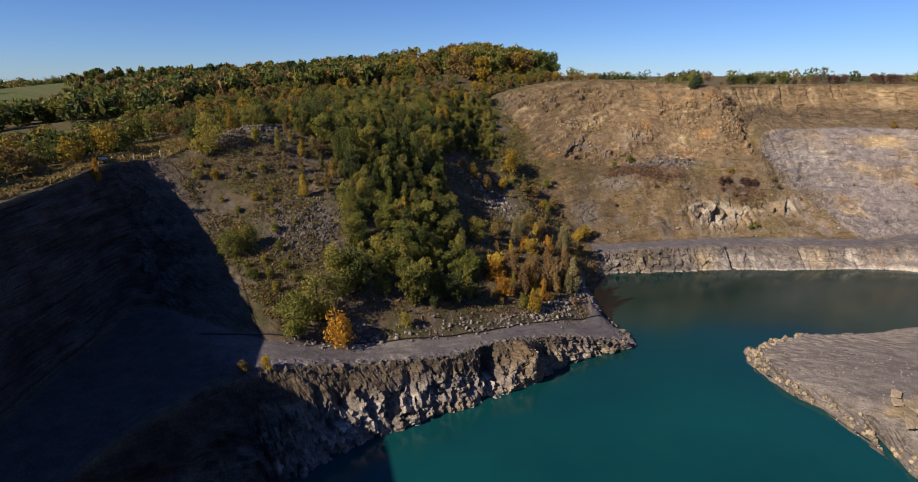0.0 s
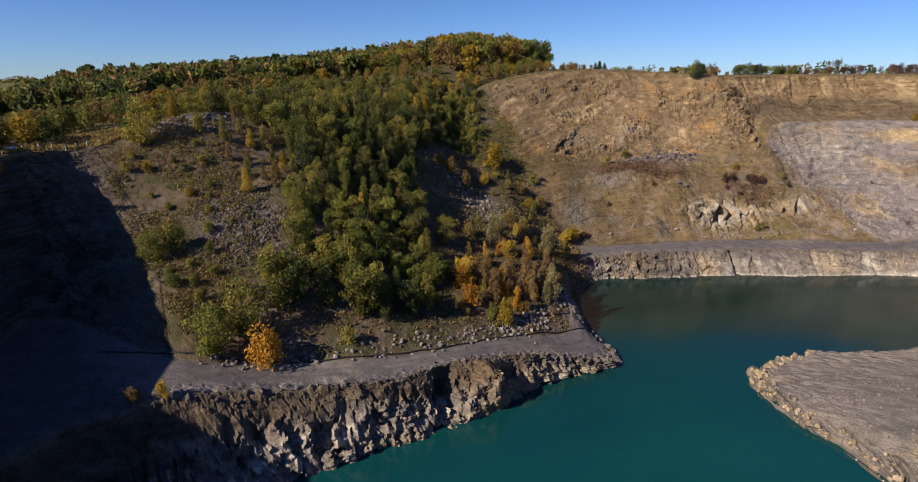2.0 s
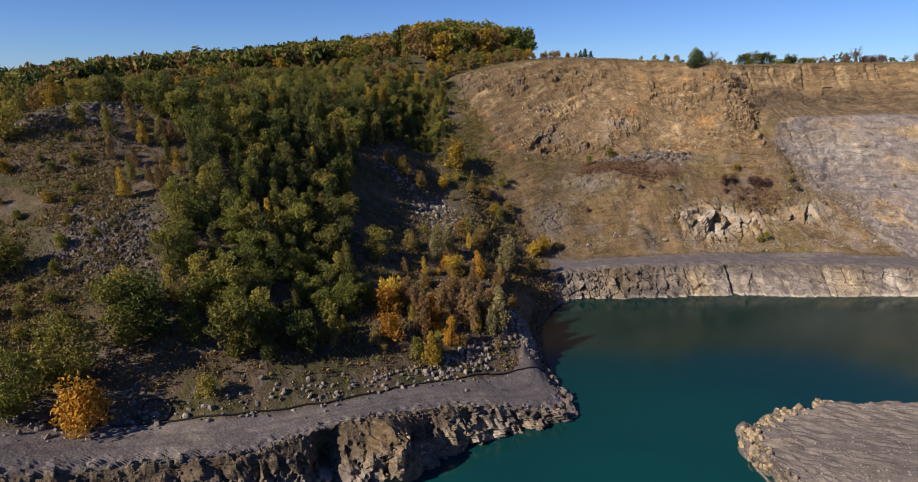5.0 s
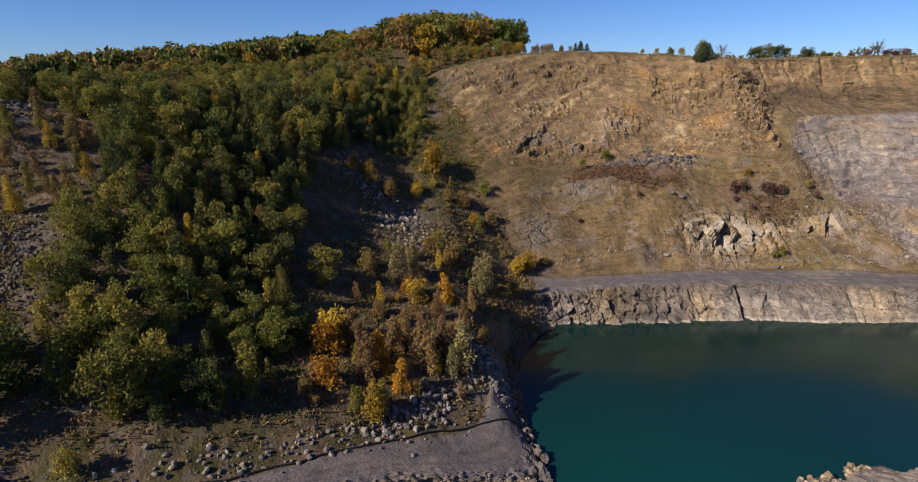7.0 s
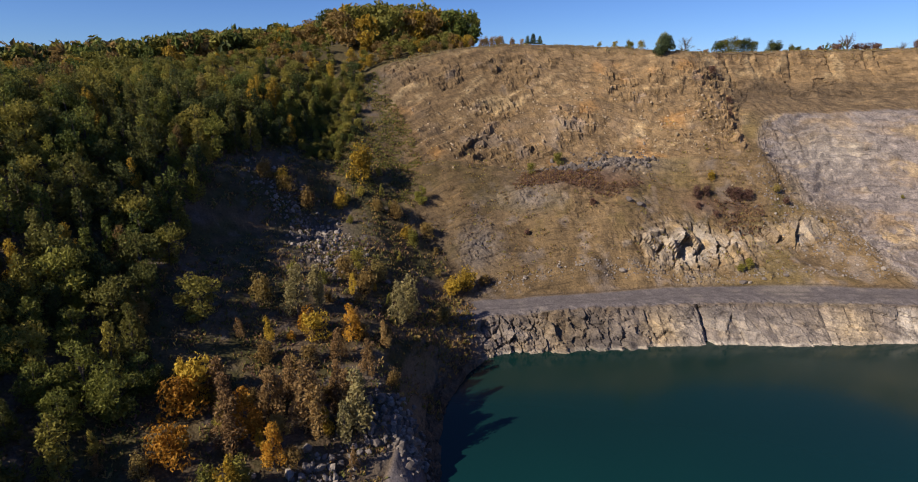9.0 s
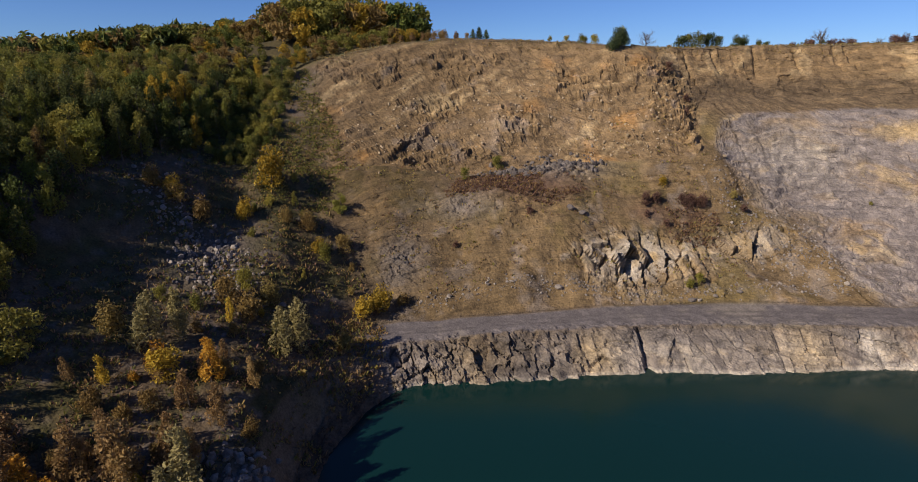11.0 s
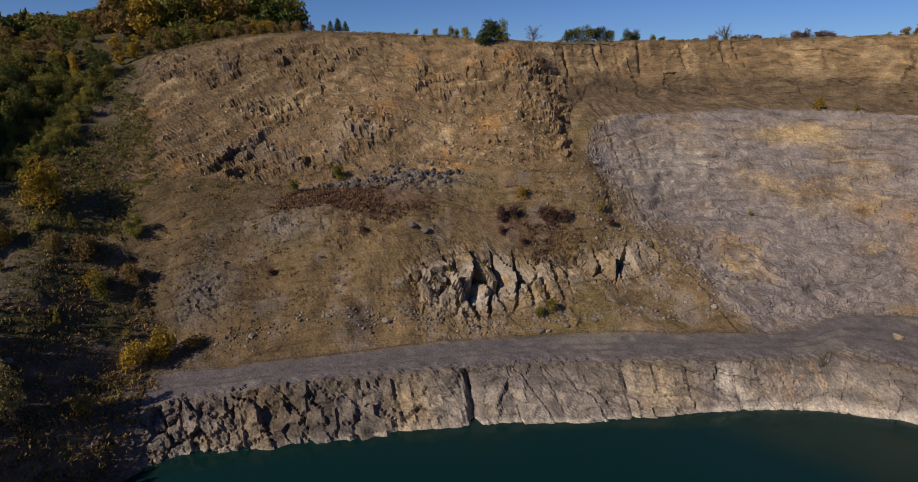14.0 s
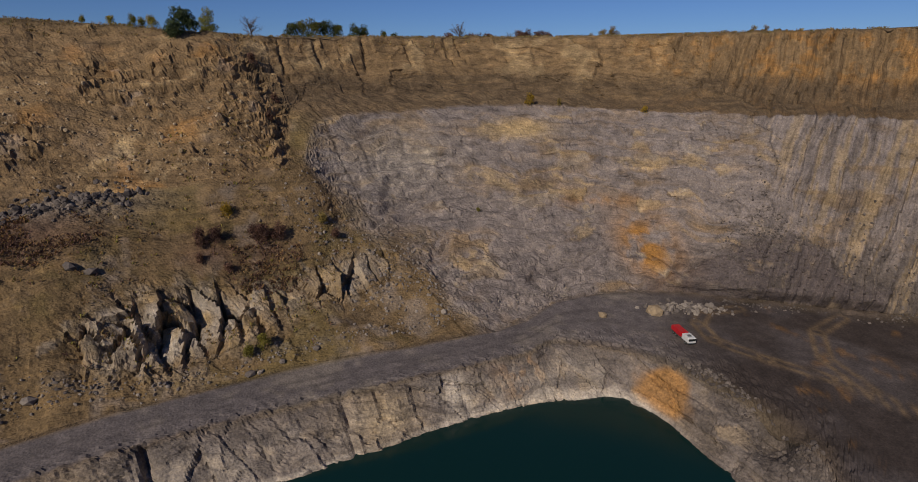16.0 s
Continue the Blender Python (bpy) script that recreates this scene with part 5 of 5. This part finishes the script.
def undergrowth(name, label, poly, count, size, mats, lean=0.6, z_max=400):
    """Low weeds and dead stems over an outline, as small upright cards."""
    xs, ys = [p[0] for p in poly], [p[1] for p in poly]
    pos = []
    while len(pos) < count:
        x, y = RNG.uniform(min(xs), max(xs)), RNG.uniform(min(ys), max(ys))
        if inside(x, y, poly) and value_noise(np.array([[x / 6, y / 6, 1.5]]), 77)[0] > -0.15 * RNG.uniform(0, 3):
            pos.append((x, y, on_ground(x, y)))
    pos = np.repeat(np.array(pos), 7, 0)
    n = len(pos)
    pos[:, :2] += RNG.normal(size=(n, 2)) * size * 0.7
    a = RNG.uniform(0, 6.28, n)
    side = np.stack([np.cos(a), np.sin(a), np.zeros(n)], 1) * size * RNG.uniform(0.12, 0.3, (n, 1))
    top = np.stack([RNG.normal(size=n) * lean, RNG.normal(size=n) * lean, np.ones(n) * 1.1], 1) * size * RNG.uniform(0.4, 1.1, (n, 1))
    v = np.stack([pos - side * 0.6, pos + side * 0.6, pos + side + top, pos - side + top * 0.9], 1).reshape(-1, 3)
    f = np.arange(n * 4).reshape(-1, 4)
    me = mesh_from(name, v, f, mats, False, None, RNG.integers(0, len(mats), n))
    tagged(new(name, me), label, "undergrowth", kind="stuff")


undergrowth("undergrowth", "dry brown weeds and low scrub on the slope", [(-90, 170), (-60, 136), (-44, 123), (-14, 133), (6, 141), (24, 150), (42, 160), (46, 190), (54, 214), (54, 232), (46, 250), (30, 262), (16, 306), (0, 290), (-40, 232), (-75, 192)], 6400, 0.6, [LEAF["brown"], LEAF["dark"], LEAF["purple"], LEAF["dark"], LEAF["rust"]])
undergrowth("undergrowth", "dead brown weeds along the cliff top", [(-98, 60), (-97, 120), (-101, 152), (-97, 174), (-80, 190), (-92, 212), (-112, 200), (-108, 150), (-104, 60)], 2600, 1.0, [LEAF["brown"], LEAF["rust"], LEAF["dark"], LEAF["brown"]])
undergrowth("undergrowth", "dark brambles on the shaded shore below the grove", [(44, 186), (50, 184), (51, 196), (58, 211), (57, 224), (50, 226), (42, 206)], 450, 0.6, [LEAF["brown"], LEAF["rust"], LEAF["olive"], LEAF["brown"]])
undergrowth("bramble_patch", "purplish brown brambles spread over the middle ledge", [(70, 260), (84, 258), (100, 257), (112, 262), (110, 268), (92, 268), (74, 267)], 900, 0.55, [LEAF["purple"], LEAF["purple"], LEAF["brown"]])
undergrowth("bramble_patch", "purplish bramble thicket above the pale slabs", [(127, 253), (137, 253), (148, 253), (149, 260), (138, 261), (127, 261)], 230, 0.55, [LEAF["purple"], LEAF["purple"], LEAF["brown"]])
undergrowth("undergrowth", "green and brown weeds on the open slope", [(-92, 172), (-62, 138), (-48, 124), (-40, 122), (-44, 146), (-36, 150), (-50, 172), (-62, 186), (-76, 190)], 2300, 0.55, [LEAF["dark"], LEAF["brown"], LEAF["dark"], LEAF["purple"]])
undergrowth("scrub", "dense low green scrub beside the rock face", [(6, 258), (24, 250), (38, 254), (42, 266), (36, 284), (28, 298), (20, 312), (6, 312), (0, 290)], 3000, 0.5, [LEAF["dark"], LEAF["dark"], LEAF["brown"], LEAF["green"]])
undergrowth("scrub", "low dry scrub on the ledges of the rock face", [(44, 250), (60, 234), (100, 240), (150, 240), (158, 262), (140, 290), (100, 276), (60, 276), (30, 280)], 900, 0.5, [LEAF["brown"], LEAF["rust"], LEAF["olive"], LEAF["purple"]])
undergrowth("rim_grass", "tufts of dry grass along the quarry rim", [(20, 312), (50, 314), (80, 314), (112, 312), (136, 309), (156, 314), (182, 317), (222, 312), (258, 283), (284, 252), (302, 230), (320, 240), (290, 290), (230, 325), (150, 325), (80, 325), (24, 320)], 1500, 0.5, [LEAF["brown"], LEAF["rust"], LEAF["willow"]])


# ---- stones ----
def stone_data(seed, bev=0.0):
    g = np.random.default_rng(seed)
    bm = bmesh.new()
    bmesh.ops.create_icosphere(bm, subdivisions=1, radius=1)
    s = g.uniform(0.65, 1.2, 3)
    for v in bm.verts:
        k = 1 + g.normal() * 0.16
        v.co = Vector((v.co.x * s[0] * k, v.co.y * s[1] * k, v.co.z * s[2] * 0.75 * k))
    vs = np.array([tuple(v.co) for v in bm.verts])
    fs = np.array([[v.index for v in f.verts] for f in bm.faces])
    bm.free()
    return vs, fs


STONES = [stone_data(i) for i in range(8)]
STONE_MESH = {}


def boulder(x, y, r, mat, label, z=None):
    i = int(RNG.integers(0, 8))
    key = (i, mat.name)
    if key not in STONE_MESH:
        STONE_MESH[key] = mesh_from("boulder", STONES[i][0], STONES[i][1], mat)
    ob = new("boulder", STONE_MESH[key])
    z = on_ground(x, y) if z is None else z
    ob.matrix_basis = pose(x, y, z + r * 0.25, RNG.uniform(-20, 20), RNG.uniform(-20, 20), RNG.uniform(0, 360)) @ Matrix.Diagonal((r * RNG.uniform(0.8, 1.3), r, r * 0.9, 1))
    tagged(ob, label, "boulder", group="boulders")


def rubble(name, label, mat, count, place, sizes):
    """Loose stones, too many to count, at places drawn by place()."""
    vs, fs, n = [], [], 0
    for _ in range(count):
        x, y = place()
        z = on_ground(x, y)
        if z < 0.05:
            continue
        r = sizes[0] + (sizes[1] - sizes[0]) * RNG.uniform() ** 2.5
        v, f = STONES[int(RNG.integers(0, 8))]
        m = np.array(pose(0, 0, 0, RNG.uniform(0, 360), RNG.uniform(0, 360), RNG.uniform(0, 360)).to_3x3())
        vs.append((v * r) @ m.T + np.array([x, y, z + r * 0.2]))
        fs.append(f + n)
        n += len(v)
    me = mesh_from(name, np.concatenate(vs), np.concatenate(fs), mat)
    tagged(new(name, me), label, "rubble", kind="stuff")


def spot(x, y, rx, ry):
    return lambda: (x + RNG.normal() * rx * 0.55, y + RNG.normal() * ry * 0.55)


def strip(pts, spread):
    def place():
        i = int(RNG.integers(0, len(pts) - 1))
        w = RNG.uniform()
        return (pts[i][0] * (1 - w) + pts[i + 1][0] * w + RNG.normal() * spread, pts[i][1] * (1 - w) + pts[i + 1][1] * w + RNG.normal() * spread)
    return place


rubble("rubble", "dark broken rock spilled on the wooded slope", MAT_STONE_DARK, 1500, spot(-46, 157, 8, 10), (0.15, 0.62))
rubble("rubble", "grey broken rock along the overgrown ridge", MAT_STONE, 300, strip([(-84, 186), (-76, 192), (-66, 202)], 1.6), (0.15, 0.5))
rubble("rubble", "pale rocks heaped beside the track end", MAT_STONE, 420, strip([(47, 168), (45, 172), (43, 178), (36, 165), (24, 152)], 1.9), (0.25, 1.0))
rubble("rubble", "loose stones on the bank above the track", MAT_STONE, 500, strip([(-40, 119), (-20, 127), (5, 137), (20, 148), (38, 160)], 2.2), (0.15, 0.7))
rubble("rubble", "grey scree below the grove", MAT_STONE, 750, strip([(2, 240), (12, 232), (20, 224), (30, 214)], 4.0), (0.2, 0.8))
rubble("rubble", "stones fallen along the foot of the face", MAT_STONE, 1100, strip([(62, 233), (80, 236), (100, 238.5), (116, 238.5), (140, 239), (165, 240), (190, 241), (212, 243)], 1.3), (0.10, 0.42))
rubble("rubble", "dark blocks along the middle ledge", MAT_STONE_DARK, 420, strip([(84, 270), (95, 271), (106, 272.5), (116, 274)], 2.0), (0.3, 1.1))
rubble("rubble", "broken rock on the grey scree of the wall", MAT_STONE, 900, strip([(150, 268), (158, 260), (165, 250), (175, 246), (170, 262), (185, 252)], 4.5), (0.1, 0.5))
rubble("rubble", "stones fallen below the upper face", MAT_STONE_TAN, 900, strip([(40, 282), (70, 284), (95, 286), (120, 284), (144, 282)], 7.0), (0.12, 0.6))
rubble("rubble", "heap of pale blocks beside the parked truck", MAT_STONE, 160, strip([(224, 227), (232, 224), (240, 221)], 1.5), (0.3, 1.1))
rubble("rubble", "dark scree at the foot of the wall", MAT_STONE_DARK, 700, strip([(246, 226), (254, 222), (264, 213), (274, 204), (282, 196)], 3.0), (0.12, 0.5))
rubble("rubble", "dark scree cone against the wall", MAT_STONE_DARK, 700, spot(257, 226, 9, 9), (0.1, 0.42))
rubble("rubble", "pebbles and small blocks on the gravel spit", MAT_STONE, 1100, strip([(92, 141), (96, 130), (105, 120), (112, 112), (120, 104), (106, 140), (118, 132)], 6.0), (0.07, 0.3))
rubble("rubble", "washed pale stones along the spit shore", MAT_STONE_TAN, 420, strip([(110, 155), (98, 150), (87, 143.5), (85.5, 136), (86, 128), (91, 116), (94, 105), (95, 93)], 1.0), (0.2, 0.8))
rubble("rubble", "fallen blocks along the water below the track", MAT_STONE_TAN, 110, strip([(-18, 105.5), (0, 116.3), (14, 124), (34, 140.5), (52, 149)], 0.8), (0.15, 0.5))
rubble("rubble", "broken blocks along the edge of the pit floor", MAT_STONE_DARK, 260, strip([(213, 206), (214, 198), (212, 190), (209, 178)], 1.3), (0.2, 0.7))
rubble("rubble", "broken edge stones along the gravel track", MAT_STONE_DARK, 420, strip([(-40, 104), (-21, 113.5), (-3, 120), (11, 130), (31, 141), (49, 149)], 0.7), (0.12, 0.5))

boulder(51, 163.4, 1.1, MAT_STONE_TAN, "single pale boulder lying at the water edge")
boulder(223.8, 225.5, 1.9, MAT_STONE_TAN, "large pale block beside the rubble heap")
boulder(211.5, 229, 1.2, MAT_STONE_TAN, "pale boulder at the foot of the wall")
boulder(239.5, 222.5, 1.2, MAT_STONE, "grey boulder in the heap on the floor")
for bx, by, br in ((134, 237, 1.0), (135.8, 236.6, 0.8), (100, 238.2, 1.2), (140, 237.5, 0.7), (147, 239, 0.8), (120, 238, 0.7), (109, 256, 1.2), (106, 256.5, 1.3), (162, 241, 0.7), (176, 241, 0.9), (188, 242, 0.7), (88, 237, 0.7), (72, 235, 0.8), (82, 236.5, 0.6)):
    boulder(bx, by, br, MAT_STONE, "grey boulder at the foot of the face")
for bx, by, br in ((228, 226.5, 0.9), (231, 226, 1.0), (233.5, 224.5, 1.1), (236, 223.8, 1.0), (229.5, 223.6, 0.8), (226.5, 224.2, 0.9)):
    boulder(bx, by, br, MAT_STONE, "angular grey block in the heap beside the truck")

# ---- black water hose along the track, with a coil ----
def hose():
    path = [(-62, 117.6), (-52, 118.4), (-45, 118.6), (-36, 121.3), (-28, 122.6), (-22, 123.8), (-12, 127.2), (-4, 130.6), (5, 134.8), (14, 140.6), (22, 146.2), (32, 152.6), (40, 157.8), (46, 161.5), (50.5, 163.8)]
    pts = []
    for i in range(len(path) - 1):
        for w in range(6):
            x = path[i][0] * (1 - w / 6) + path[i + 1][0] * w / 6
            y = path[i][1] * (1 - w / 6) + path[i + 1][1] * w / 6 + 0.15 * math.sin(x * 0.8)
            pts.append((x, y, on_ground(x, y) + 0.16))
    v, f = tube(pts, [0.17] * len(pts), 6)
    ob = new("water_hose", mesh_from("water_hose", v, f, MAT_BLACK, True))
    tagged(ob, "long black pipe lying along the gravel track", "pipe")
    ring = []
    for i in range(41):
        a = 2 * math.pi * i / 40
        x, y = -21.5 + 2.6 * math.cos(a), 126.4 + 2.2 * math.sin(a)
        ring.append((x, y, on_ground(x, y) + 0.2))
    v, f = tube(ring, [0.2] * 41, 6)
    tagged(new("hose_coil", mesh_from("hose_coil", v, f, MAT_BLACK, True)), "coil of black pipe on the bank above the track", "pipe")


hose()


# ---- truck on the pit floor ----
MAT_RED = plain("red_paint", (0.42, 0.012, 0.02), 0.4, 0, 0.15)
MAT_WHITE = plain("white_paint", (0.62, 0.64, 0.66), 0.45, 0, 0.12)
MAT_STEEL = plain("grey_steel", (0.16, 0.19, 0.21), 0.5, 0.4, 0.2)
MAT_TYRE = plain("tyre_rubber", (0.02, 0.02, 0.02), 0.85, 0, 0.2)
MAT_GLASS, gt, gb = material("dark_glass")
gb.inputs["Base Color"].default_value = (0.015, 0.018, 0.02, 1)
gb.inputs["Roughness"].default_value = 0.08


def box_mesh(name, x0, x1, y0, y1, z0, z1, mat, bevel=0.08, taper=0.0):
    bm = bmesh.new()
    bmesh.ops.create_cube(bm, size=1)
    for v in bm.verts:
        top = v.co.z > 0
        cx = (x0 + x1) / 2
        x = x1 if v.co.x > 0 else x0
        v.co = Vector((x - (x - cx) * taper * top, y1 if v.co.y > 0 else y0, z1 if top else z0))
    bmesh.ops.bevel(bm, geom=list(bm.edges), offset=bevel, segments=2, affect="EDGES")
    return bm_mesh(name, bm, mat)


def truck():
    ob = new("truck")
    ob.matrix_basis = pose(220.6, 213.6, on_ground(220.6, 213.6), 0, 0, -17) @ Matrix.Diagonal((0.78, 0.8, 0.74, 1))
    tagged(ob, "red truck with a pale box body parked on the pit floor", "truck")
    part("chassis", box_mesh("chassis", -1.0, 1.0, -4.3, 4.2, 0.65, 0.95, MAT_STEEL, 0.04), ob)
    part("body", box_mesh("body", -1.25, 1.25, -0.6, 4.3, 0.95, 2.35, MAT_RED, 0.12, 0.06), ob, "red tipping body")
    part("box", box_mesh("box", -1.2, 1.2, -4.4, -1.2, 0.95, 2.5, MAT_WHITE, 0.1, 0.05), ob, "pale grey box with a white top")
    cab = part("hatch", box_mesh("hatch", -0.55, 0.55, -3.4, -2.3, 2.5, 2.59, MAT_STEEL, 0.03), ob)
    part("window", box_mesh("window", -1.05, 1.05, -4.43, -4.36, 1.5, 2.25, MAT_GLASS, 0.02), ob)
    part("tailgate", box_mesh("tailgate", -1.15, 1.15, 4.28, 4.40, 1.0, 2.25, MAT_STEEL, 0.03), ob)
    for sx in (-1, 1):
        for y in (-3.2, 1.6, 3.0):
            bm = bmesh.new()
            bmesh.ops.create_cone(bm, cap_ends=True, segments=20, radius1=0.52, radius2=0.52, depth=0.4)
            bmesh.ops.rotate(bm, verts=bm.verts, matrix=Matrix.Rotation(math.pi / 2, 3, "Y"))
            bmesh.ops.bevel(bm, geom=[e for e in bm.edges if len(e.link_faces) == 2 and e.calc_face_angle() > 1], offset=0.06, segments=2, affect="EDGES")
            w = part("wheel", bm_mesh("wheel", bm, MAT_TYRE), ob, "black rubber wheel")
            w.location = (sx * 1.02, y, 0.52)
            bm = bmesh.new()
            bmesh.ops.create_cone(bm, cap_ends=True, segments=16, radius1=0.26, radius2=0.2, depth=0.1)
            bmesh.ops.rotate(bm, verts=bm.verts, matrix=Matrix.Rotation(math.pi / 2 * sx, 3, "Y"))
            r = part("rim", bm_mesh("rim", bm, MAT_STEEL), w)
            r.location = (sx * 0.21, 0, 0)


truck()


# ---- posts and a small board along the cliff edge ----
def fence_post(x, y, h, lean):
    v, f = tube([(0, 0, -0.3), (0, 0, h * 0.6), (0.02, 0, h)], [0.11, 0.10, 0.08], 6)
    ob = new("fence_post", mesh_from("fence_post", v, f, MAT_WHITE))
    ob.matrix_basis = pose(x, y, on_ground(x, y), lean, lean * 0.5, 0)
    tagged(ob, "weathered pale post at the cliff edge", "post", group="fence posts")


for i, (px, py) in enumerate(((-101.5, 158), (-100.5, 162), (-99.5, 165.5), (-98.5, 169), (-97.5, 172), (-96.5, 175), (-95, 178))):
    fence_post(px, py, 1.5 + 0.3 * (i % 3), (-1) ** i * 5)
sign = new("sign_board")
sign.matrix_basis = pose(-101.8, 155, on_ground(-101.8, 155), 0, 0, 25)
tagged(sign, "small pale board on two posts at the cliff edge", "sign")
part("board", box_mesh("board", -0.8, 0.8, -0.04, 0.04, 0.6, 1.5, MAT_WHITE, 0.02), sign)
for sx in (-0.6, 0.6):
    part("post", box_mesh("post", sx - 0.05, sx + 0.05, -0.1, -0.041, -0.2, 1.4, MAT_STEEL, 0.01), sign)


# ---- tan rock ledge on the gravel spit ----
def slab_mesh(seed):
    """A broken slab one metre long: bevelled, with uneven edges."""
    g = np.random.default_rng(seed)
    bm = bmesh.new()
    bmesh.ops.create_cube(bm, size=1)
    bmesh.ops.subdivide_edges(bm, edges=list(bm.edges), cuts=2, use_grid_fill=True)
    for v in bm.verts:
        v.co += Vector((g.normal() * 0.06, g.normal() * 0.06, g.normal() * 0.05))
        v.co.x *= 1 - 0.25 * abs(v.co.y)
    return bm_mesh("slab", bm, MAT_STONE_TAN)


ledge = new("rock_ledge")
ledge.matrix_basis = pose(105, 109, on_ground(105, 109), 0, 0, 62)
tagged(ledge, "stepped tan rock ledge sticking out of the gravel", "rock ledge")
SLABS = [slab_mesh(i) for i in range(4)]
g = np.random.default_rng(17)
for i in range(26):
    ob = part("slab", SLABS[i % 4], ledge)
    row = i % 4
    ob.matrix_basis = pose(g.uniform(-8, 8), row * 1.5 - 3 + g.normal() * 0.4, row * 0.16 - 0.05 + g.uniform(0, 0.15), g.normal() * 4 - 5, g.normal() * 4, g.normal() * 14) @ Matrix.Diagonal((g.uniform(1.8, 4.2), g.uniform(1.2, 2.0), g.uniform(0.35, 0.7), 1))
